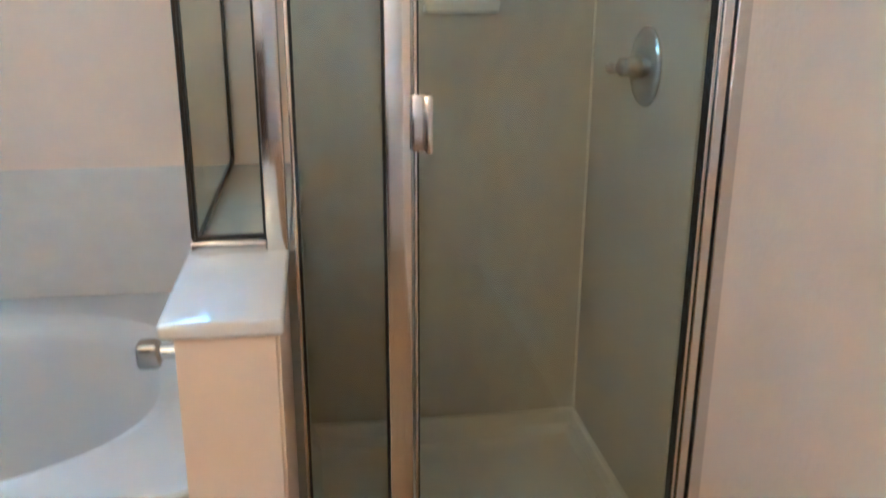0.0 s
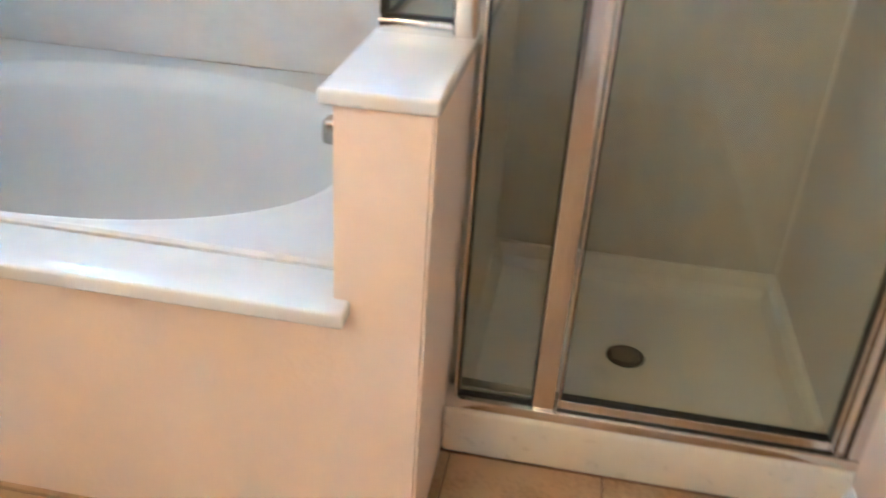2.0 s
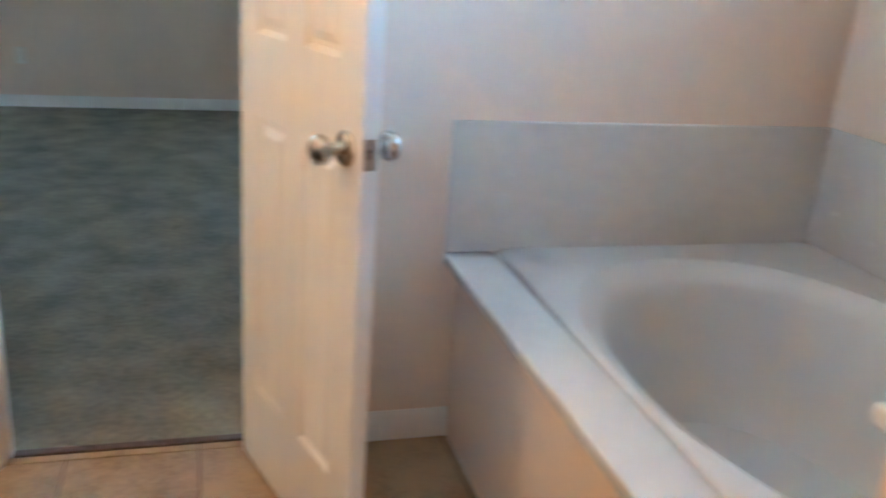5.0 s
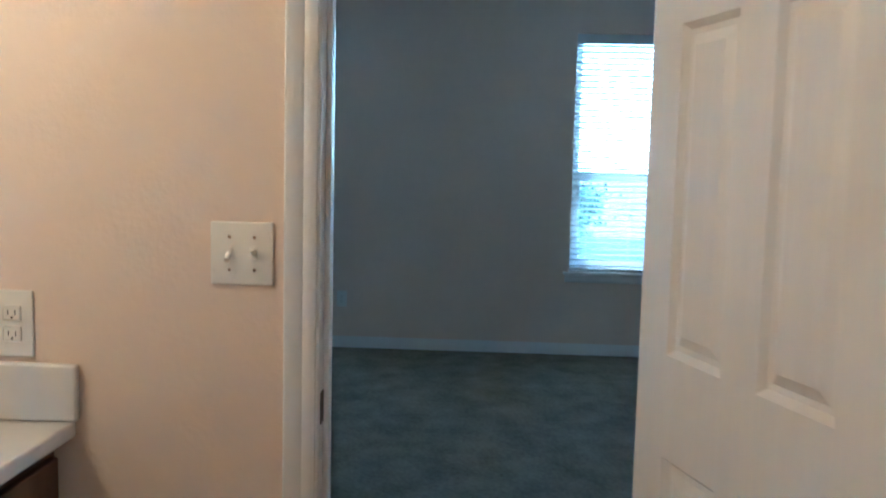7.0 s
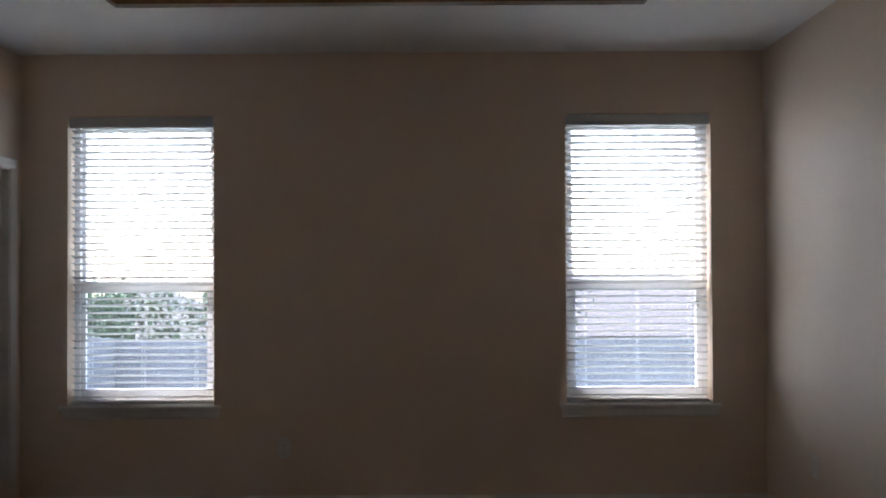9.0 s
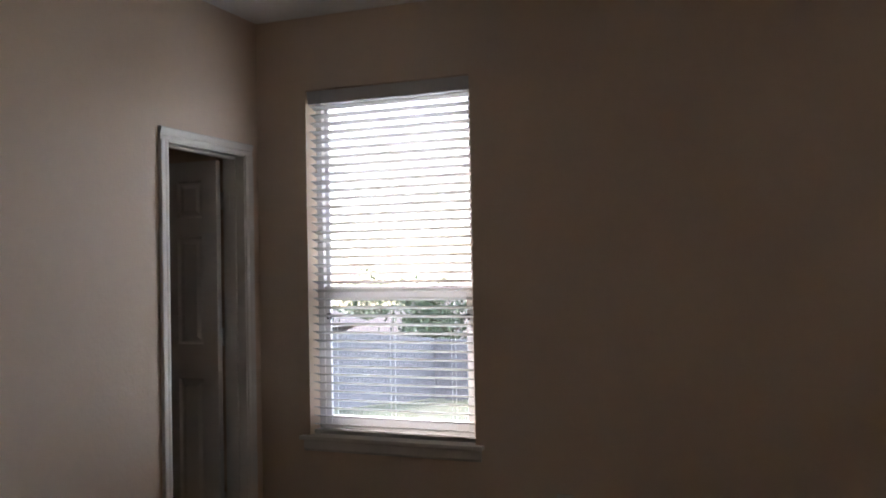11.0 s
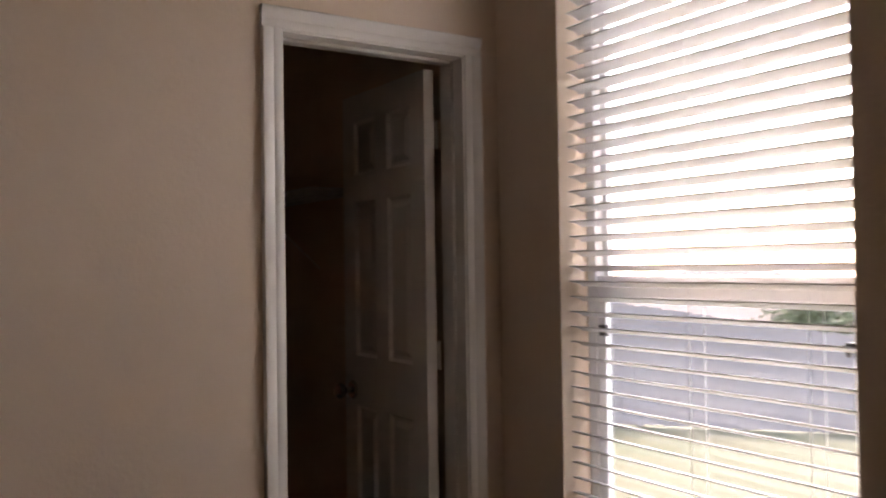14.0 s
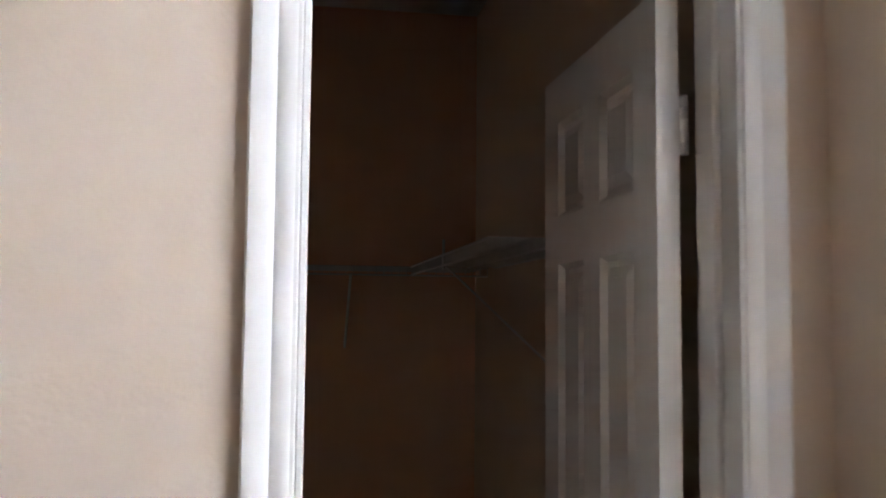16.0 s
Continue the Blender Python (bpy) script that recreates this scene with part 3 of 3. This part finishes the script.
box(bm, 1.846, 1.858, GY - 0.050, GY - 0.0135, 1.066, 1.166, 0.003, 2)
part("door_pull", bm, CHROME, sdoor, "small chrome door pull", True)

# ---------------------------------------------------------------- vanity, switches and lamp in the bathroom
van = thing("vanity_cabinet", "dark brown wooden vanity cabinet with raised doors", "vanity")
part("carcass", boxes((0.002, 1.15, BY0 + 0.002, -2.70, 0.0, 0.872)), WOOD, van)
for k in range(3):
    a = 0.02 + k * 0.375
    bm = bmesh.new()
    box(bm, a, a + 0.355, -2.70, -2.682, 0.12, 0.84, 0.004)
    box(bm, a + 0.06, a + 0.295, -2.682, -2.676, 0.18, 0.78, 0.002)
    cd = part("cabinet_door", bm, WOOD, van)
    bm = bmesh.new()
    lathe(bm, [(0.006, 0), (0.006, 0.014), (0.014, 0.018), (0.014, 0.024), (0.002, 0.027)], basis(Vector((a + 0.33, -2.682, 0.7)), X, Z, Vector((0, 1, 0))), 14)
    part("door_knob", bm, NICKEL, cd, "small nickel cabinet knob", True)
bm = bmesh.new()
box(bm, 0.002, 1.17, BY0 + 0.002, -2.655, 0.873, 0.905, 0.006, 3)
tagged(link("countertop", bm, MARBLE, None, "", True), "white cultured marble vanity top", "countertop")
bm = bmesh.new()
box(bm, 0.0025, 0.022, BY0 + 0.024, -2.647, 0.906, 1.014, 0.006, 3)
tagged(link("side_splash", bm, MARBLE, None, "", True), "white cultured marble side splash on the vanity top", "backsplash")
bm = bmesh.new()
box(bm, 0.0025, 1.17, BY0 + 0.0015, BY0 + 0.022, 0.906, 1.014, 0.006, 3)
tagged(link("back_splash", bm, MARBLE, None, "", True), "white cultured marble back splash on the vanity top", "backsplash")

lampbar = thing("vanity_light", "wall light bar with three warm frosted bulbs", "wall lamp")
bm = bmesh.new()
box(bm, 0.36, 1.08, BY0 + 0.0015, BY0 + 0.03, 1.95, 2.07, 0.008, 2)
part("back_plate", bm, CHROME, lampbar, smooth=True)
for x in (0.46, 0.72, 0.98):
    bm = bmesh.new()
    lathe(bm, [(0.03, 0), (0.03, 0.02), (0.018, 0.03), (0.018, 0.05)], basis(Vector((x, BY0 + 0.03, 2.01)), Z, X, Y), 16)
    part("lamp_holder", bm, CHROME, lampbar, smooth=True)
    bm = bmesh.new()
    bmesh.ops.create_uvsphere(bm, u_segments=20, v_segments=12, radius=0.048, matrix=Matrix.Translation((x, BY0 + 0.122, 2.01)))
    part("bulb", bm, BULB, lampbar, "warm glowing frosted globe bulb", True)


def wall_plate(name, label, m, w, h, toggles=0, sockets=0):
    """Plate in the x-y plane of m, z out of the wall."""
    p = thing(name, label, "switch plate" if toggles else "outlet", m)
    bm = bmesh.new()
    box(bm, -w / 2, w / 2, -h / 2, h / 2, 0.0005, 0.006, 0.0035, 3)
    part("plate", bm, PLASTIC, p, smooth=True)
    for k in range(toggles):
        x = (k - (toggles - 1) / 2) * 0.046
        up = 1 if k else -1
        bm = bmesh.new()
        box(bm, x - 0.0055, x + 0.0055, -0.012, 0.012, 0.0055, 0.0085, 0.001)
        part("toggle_bezel", bm, PLASTIC, p)
        bm = bmesh.new()
        tube(bm, (x, 0, 0.005), (x, up * 0.011, 0.024), 0.0056, 0.005, 10)
        part("toggle", bm, PLASTIC, p, "ivory toggle lever", True)
        for s in (1, -1):
            bm = bmesh.new()
            lathe(bm, [(0.0032, 0.0055), (0.003, 0.0068), (0.0005, 0.007)], Matrix.Translation((x, s * 0.030, 0)), 10)
            part("screw", bm, NICKEL, p)
    for k in range(sockets):
        y = (k - 0.5) * 0.039
        bm = bmesh.new()
        box(bm, -0.017, 0.017, y - 0.014, y + 0.014, 0.0055, 0.0085, 0.003)
        so = part("socket", bm, PLASTIC, p)
        part("slot", boxes((-0.0078, -0.0058, y - 0.003, y + 0.006, 0.0082, 0.0088), (0.0058, 0.0078, y - 0.003, y + 0.006, 0.0082, 0.0088), (-0.0022, 0.0022, y - 0.010, y - 0.006, 0.0082, 0.0088)), DARKPLASTIC, so, "dark socket slots")
    return p


wall_plate("light_switch", "ivory double toggle switch plate by the doorway", basis(Vector((0, -2.341, 1.229)), Y, Z, X), 0.116, 0.116, toggles=2)
wall_plate("power_outlet", "ivory outlet plate above the vanity top", basis(Vector((0, -2.772, 1.086)), Y, Z, X), 0.078, 0.126, sockets=2)
wall_plate("power_outlet", "beige outlet plate low on the bedroom wall", basis(Vector((-4.175, NY, 0.41)), X, Z, -Y), 0.075, 0.12, sockets=2)
wall_plate("power_outlet", "beige outlet plate low between the windows", basis(Vector((WX, -2.95, 0.37)), -Y, Z, X), 0.075, 0.12, sockets=2)

# ---------------------------------------------------------------- bathroom high window
w3 = tagged(thing("window_3", "white vinyl window high over the tub", "window"), kind="structure")
f = 0.035
part("window_frame", boxes((NX0, NX0 + f, 0.06, 0.115, NZ0, NZ1), (NX1 - f, NX1, 0.06, 0.115, NZ0, NZ1), (NX0 + f, NX1 - f, 0.06, 0.115, NZ0, NZ0 + f), (NX0 + f, NX1 - f, 0.06, 0.115, NZ1 - f, NZ1), bevel=0.003), VINYL, w3)
gp = part("pane", boxes((NX0 + f - 0.005, NX1 - f + 0.005, 0.085, 0.090, NZ0 + f - 0.005, NZ1 - f + 0.005)), GLASS, w3)
gp.visible_shadow = False


# ---------------------------------------------------------------- bedroom windows and blinds
def window(name, ya, yb):
    w = tagged(thing(name, "white vinyl single-hung window in a drywall opening", "window"), kind="structure")
    xo, xi = WX - 0.155, WX - 0.10
    f = 0.035
    part("window_frame", boxes((xo, xi, ya + 0.0005, ya + f, SILL, HEAD - 0.0005), (xo, xi, yb - f, yb - 0.0005, SILL, HEAD - 0.0005), (xo, xi, ya + f, yb - f, SILL, SILL + f), (xo, xi, ya + f, yb - f, HEAD - f, HEAD - 0.0005), bevel=0.003), VINYL, w)
    zm = 1.345
    part("upper_sash", boxes((xo + 0.006, xo + 0.026, ya + f, ya + f + 0.022, zm, HEAD - f), (xo + 0.006, xo + 0.026, yb - f - 0.022, yb - f, zm, HEAD - f),
                             (xo + 0.006, xo + 0.026, ya + f + 0.022, yb - f - 0.022, HEAD - f - 0.022, HEAD - f)), VINYL, w)
    low = part("lower_sash", boxes((xo + 0.03, xi - 0.004, ya + f, ya + f + 0.034, SILL + f, zm + 0.025), (xo + 0.03, xi - 0.004, yb - f - 0.034, yb - f, SILL + f, zm + 0.025),
                                   (xo + 0.03, xi - 0.004, ya + f + 0.034, yb - f - 0.034, SILL + f, SILL + f + 0.05), (xo + 0.03, xi - 0.004, ya + f + 0.034, yb - f - 0.034, zm - 0.035, zm + 0.025), bevel=0.003), VINYL, w)
    for y in (ya + f + 0.032, yb - f - 0.032):
        bm = bmesh.new()
        box(bm, xi - 0.006, xi + 0.010, y - 0.014, y + 0.014, 1.222, 1.232, 0.002)
        box(bm, xi - 0.006, xi + 0.008, y - 0.014, y - 0.006, 1.200, 1.224, 0.002)
        box(bm, xi - 0.006, xi + 0.008, y + 0.006, y + 0.014, 1.200, 1.224, 0.002)
        part("vent_latch", bm, DARKPLASTIC, low, "dark plastic vent latch")
    for a, b, x in ((zm + 0.02, HEAD - f - 0.02, xo + 0.014), (SILL + f + 0.04, zm - 0.03, xo + 0.038)):
        p = part("pane", boxes((x, x + 0.004, ya + f + 0.015, yb - f - 0.015, a, b)), GLASS, w)
        p.visible_shadow = False
    part("window_sill", boxes((WX - 0.099, WX + 0.038, ya + 0.0005, yb - 0.0005, SILL - 0.0195, SILL), (WX + 0.0005, WX + 0.038, ya - 0.045, ya + 0.0005, SILL - 0.0195, SILL), (WX + 0.0005, WX + 0.038, yb - 0.0005, yb + 0.045, SILL - 0.0195, SILL), bevel=0.003), TRIM, w)
    bm = extrude(bmesh.new(), [(0.0005, 0), (0.008, 0), (0.014, 0.012), (0.014, 0.05), (0.018, 0.058), (0.0005, 0.058)], yb - ya + 0.06, basis(Vector((WX, ya - 0.03, SILL - 0.078)), Y, X, Z))
    part("sill_apron", bm, TRIM, w)
    return w


def blind(ya, yb):
    b = thing("window_blind", "white two-inch slat blind lowered with open slats", "window blind", group="bedroom window blinds")
    xc = WX - 0.052
    bm = bmesh.new()
    box(bm, xc - 0.028, xc + 0.028, ya + 0.006, yb - 0.006, HEAD - 0.05, HEAD - 0.004, 0.002)
    part("headrail", bm, VINYL, b)
    bm = extrude(bmesh.new(), [(0, 0), (0.005, 0.003), (0.005, 0.022), (0.010, 0.030), (0.010, 0.050), (0.014, 0.058), (0.014, 0.064), (0, 0.064)], yb - ya - 0.006, basis(Vector((xc + 0.03, ya + 0.003, HEAD - 0.068)), Y, X, Z))
    part("valance", bm, SLAT, b, smooth=True)
    L = yb - ya - 0.016
    bm = bmesh.new()
    k = 6
    top, bot = [], []
    for s, zz in ((top, 0.0016), (bot, -0.0016)):
        for i in range(k + 1):
            u = -0.025 + 0.05 * i / k
            s.append((u, zz + 0.003 * (1 - (u / 0.025) ** 2)))
    extrude(bm, top + bot[::-1], L, Matrix.Identity(4))
    first = None
    z = SILL + 0.045
    pitch, tilt = 0.0424, radians(16)
    while z < HEAD - 0.075:
        m = basis(Vector((xc, ya + 0.008, z)), Y, Vector((math.cos(tilt), 0, math.sin(tilt))), Vector((-math.sin(tilt), 0, math.cos(tilt))))
        if first is None:
            first = part("slat", bm, SLAT, b)
            ob = first
        else:
            ob = new("slat", first.data)
            ob.parent = b
        ob.matrix_local = m
        z += pitch
    bm = bmesh.new()
    box(bm, xc - 0.026, xc + 0.026, ya + 0.008, yb - 0.008, SILL + 0.004, SILL + 0.022, 0.003)
    part("bottom_rail", bm, SLAT, b)
    for y in (ya + 0.12, (ya + yb) / 2, yb - 0.12):
        bm = bmesh.new()
        for dx in (-0.027, 0.027):
            tube(bm, (xc + dx, y, SILL + 0.012), (xc + dx, y, HEAD - 0.05), 0.0008, n=5)
        part("ladder_cord", bm, CORD, b)
    return b


for k, (a, b_) in enumerate(WIN):
    window("window_%d" % (k + 1), a, b_)
    blind(a, b_)

# ---------------------------------------------------------------- closet shelf
shelf = thing("closet_shelf", "white coated wire closet shelf with a hanging rod", "wire shelf")
SZ = 1.70


def wire_run(along, origin, out, length, depth=0.30):
    o = Vector(origin)
    bm = bmesh.new()
    n = int(length / 0.027)
    for i in range(n + 1):
        p = o + along * (i * length / n)
        tube(bm, p, p + out * depth, 0.0016, n=5)
        tube(bm, p + out * depth, p + out * depth - Z * 0.03, 0.0016, n=5)
    tagged(part("wire_deck", bm, SHELFWIRE, shelf), kind="stuff")
    for d, dz in ((0.0, -0.003), (0.1, -0.003), (0.2, -0.003), (depth, -0.003), (depth, -0.032)):
        q = o + out * d + Z * dz
        part("long_rod", tube(bmesh.new(), q, q + along * length, 0.0032, n=8), SHELFWIRE, shelf)


wire_run(X, (WX + 0.02, CY0 + 0.004, SZ), Y, CX2 - WX - 0.03)
wire_run(Y, (WX + 0.004, CY0 + 0.35, SZ), X, 1.20)
bm = bmesh.new()
box(bm, WX + 0.300, WX + 0.306, CY0 + 0.99, CY0 + 1.005, SZ - 0.045, SZ + 0.04, 0.002)
part("end_bracket", bm, SHELFWIRE, shelf, "white shelf end bracket")
bm = bmesh.new()
tube(bm, (WX + 0.30, CY0 + 0.995, SZ - 0.03), (WX + 0.006, CY0 + 0.995, SZ - 0.30), 0.0035, n=8)
part("brace", bm, SHELFWIRE, shelf)
for x in (-4.35, -3.6):
    bm = bmesh.new()
    tube(bm, (x, CY0 + 0.30, SZ - 0.03), (x, CY0 + 0.006, SZ - 0.30), 0.005, n=8)
    part("brace", bm, SHELFWIRE, shelf)

# ---------------------------------------------------------------- yard, fence, houses and trees
SLOPE = [(-5.02, -0.2), (-12.0, -0.95), (-17.5, -1.72), (-24.4, -2.45), (-36.0, -4.0), (-80.0, -6.2), (-2500.0, -130.0)]


def ground_z(x):
    for (xa, za), (xb, zb) in zip(SLOPE, SLOPE[1:]):
        if xb <= x <= xa:
            return za + (zb - za) * (x - xa) / (xb - xa)
    return SLOPE[0][1]


bm = bmesh.new()
vs = [[bm.verts.new((x, y, z)) for y in (-2500, -60, 0, 60, 2500)] for x, z in SLOPE]
for a, b_ in zip(vs, vs[1:]):
    for i in range(4):
        bm.faces.new((a[i], a[i + 1], b_[i + 1], b_[i]))
east = [bm.verts.new((2500, y, -0.3)) for y in (-2500, -60, 0, 60, 2500)]
for i in range(4):
    bm.faces.new((east[i], east[i + 1], vs[0][i + 1], vs[0][i]))
structure("ground", bm, LAWN, "yellowish green mown lawn sloping down from the house")

rnd = random.Random(5)
picket_mesh = None


def fence_run(label, x0_, y0_, dx, dy, count):
    """Panels of 2.44 m along (dx, dy), stepping down with the ground."""
    global picket_mesh
    f_ = thing("fence", label, "fence", group="yard fences")
    turn = math.atan2(dy, dx)
    for k in range(count):
        xa, ya = x0_ + dx * 2.44 * k, y0_ + dy * 2.44 * k
        base = pose(xa, ya, 0, 0, 0, math.degrees(turn))
        zb = ground_z(xa + dx * 1.22)
        for i in range(17):
            m = base @ Matrix.Translation((i * 0.1435 + 0.003, rnd.uniform(-0.004, 0.004), ground_z(xa + dx * 0.1435 * i) + rnd.uniform(0.0, 0.03)))
            if picket_mesh is None:
                ob = part("picket", boxes((0, 0.138, -0.009, 0.009, 0, 1.80)), FENCE, f_)
                picket_mesh = ob.data
            else:
                ob = new("picket", picket_mesh)
                ob.parent = f_
            ob.matrix_local = m
        part("post", boxes((-0.04, 0.04, 0.02, 0.10, zb - 0.5, zb + 1.75)), FENCE, f_).matrix_local = base
        for zr in (0.35, 1.45):
            part("rail", boxes((0.04, 2.40, 0.0135, 0.045, zb + zr, zb + zr + 0.08)), FENCE, f_).matrix_local = base


fence_run("weathered grey wooden privacy fence along the side yard", -8.0, -11.8, -1, 0, 7)
fence_run("weathered grey wooden privacy fence across the back yard", -25.1, -11.8, 0, 1, 12)


def house(x, y, w, d, h, roof_h, label, turn=0, wall=None):
    g = thing("house", label, "house", pose(x, y, ground_z(x) - 0.1, 0, 0, turn))
    part("wall", boxes((-d / 2, d / 2, -w / 2, w / 2, -0.6, h)), wall or BRICK, g)
    bm = bmesh.new()
    o = 0.5
    base = [bm.verts.new(p) for p in ((-d / 2 - o, -w / 2 - o, h), (d / 2 + o, -w / 2 - o, h), (d / 2 + o, w / 2 + o, h), (-d / 2 - o, w / 2 + o, h))]
    r = [bm.verts.new((0, -w / 2 + d / 2 * 0.8, h + roof_h)), bm.verts.new((0, w / 2 - d / 2 * 0.8, h + roof_h))]
    for f in ((base[0], base[1], r[0]), (base[1], base[2], r[1], r[0]), (base[2], base[3], r[1]), (base[3], base[0], r[0], r[1]), tuple(base[::-1])):
        bm.faces.new(f)
    part("roof", bm, ROOF, g)
    for k in range(3):
        yy = -w / 2 + (k + 0.5) * w / 3
        wd = part("window", boxes((d / 2, d / 2 + 0.04, yy - 0.6, yy + 0.6, 0.9, 2.3)), TRIM, g)
        part("window_pane", boxes((d / 2 + 0.04, d / 2 + 0.05, yy - 0.52, yy + 0.52, 0.98, 2.22)), DARKPLASTIC, wd)
    return g


house(-44, 6, 17, 11, 2.7, 2.6, "tan brick house with a grey hip roof")
house(-42, -17, 9, 8, 2.6, 2.0, "white sided house with a low grey roof", wall=SIDING)
house(-36, -29, 13, 10, 2.7, 2.4, "tan brick house with a brownish hip roof")
house(-41, -48, 16, 11, 2.8, 2.8, "brick house with a grey shingle roof")
house(-46, -68, 16, 11, 2.8, 3.0, "far brick house with a grey shingle roof")


def tree(x, y, z, h, r, seed, label):
    rn = random.Random(seed)
    t = thing("tree", label, "tree", pose(x, y, z), "yard trees")
    bm = bmesh.new()
    tube(bm, (0, 0, -0.1), (0.1, 0.05, h * 0.55), 0.16, 0.08, 10)
    tips = []
    for k in range(9):
        a, b_ = rn.uniform(0, 6.28), rn.uniform(0.35, 0.75)
        base = Vector((0.1 * b_, 0.05 * b_, h * b_ * 0.7))
        tip = base + Vector((math.cos(a) * r * rn.uniform(0.4, 0.8), math.sin(a) * r * rn.uniform(0.4, 0.8), h * rn.uniform(0.12, 0.4)))
        tube(bm, base, tip, 0.05, 0.015, 6)
        tips.append(tip)
    part("trunk", bm, BARK, t)
    verts, faces = [], []
    for k in range(2600):
        c = rn.choice(tips)
        p = c + Vector((rn.gauss(0, r * 0.28), rn.gauss(0, r * 0.28), rn.gauss(0, h * 0.10)))
        q = Euler((rn.uniform(0, 6), rn.uniform(0, 6), rn.uniform(0, 6))).to_matrix()
        s = rn.uniform(0.07, 0.15)
        i = len(verts)
        verts += [p + q @ Vector(v) * s for v in ((-1, 0, 0), (0, -0.5, 0.1), (1, 0, 0), (0, 0.5, 0.1))]
        faces.append((i, i + 1, i + 2, i + 3))
    me = bpy.data.meshes.new("crown")
    me.from_pydata(verts, [], faces)
    me.materials.append(LEAF)
    cr = new("crown", me)
    cr.parent = t
    return t


for x, y, h, r, seed in ((-29.0, -19.6, 3.9, 1.7, 1), (-30.5, -13.4, 4.0, 1.9, 2), (-32.0, -9.6, 4.3, 1.8, 3), (-35.0, 1.0, 4.6, 1.9, 4), (-47.0, -24.0, 6.4, 3.0, 5), (-50.0, -9.0, 6.8, 3.2, 6)):
    tree(x, y, ground_z(x), h, r, seed, "leafy green tree beyond the back fence")

# ---------------------------------------------------------------- floor tiles of the bathroom, each a piece
floor_b = bpy.data.objects["floor_bathroom"]
P = 0.3265
bm = bmesh.new()
box(bm, 0.002, P - 0.004, 0.002, P - 0.004, -0.0075, 0.0, 0.0015, 1)
tile_mesh = None
for ix in range(-7, 3):
    for iy in range(-8, 3):
        x, y = 1.945 + ix * P, -1.730 + iy * P
        if x + P < -0.045 or x > BX1 or y + P < BY0 or y > -0.76:
            continue
        xa, xb, ya, yb = max(x + 0.002, -0.044), min(x + P - 0.002, BX1), max(y + 0.002, BY0), min(y + P - 0.002, -0.768)
        if xb - xa < 0.02 or yb - ya < 0.02:
            continue
        if xa == x + 0.002 and xb == x + P - 0.002 and ya == y + 0.002 and yb == y + P - 0.002:
            if tile_mesh is None:
                ob = part("tile", bm, TILE, floor_b)
                tile_mesh = ob.data
            else:
                ob = new("tile", tile_mesh)
                ob.parent = floor_b
            ob.location = (x, y, 0)
        else:
            b2 = bmesh.new()
            box(b2, xa, xb, ya, yb, -0.0075, 0.0, 0.0015, 1)
            part("tile", b2, TILE, floor_b)
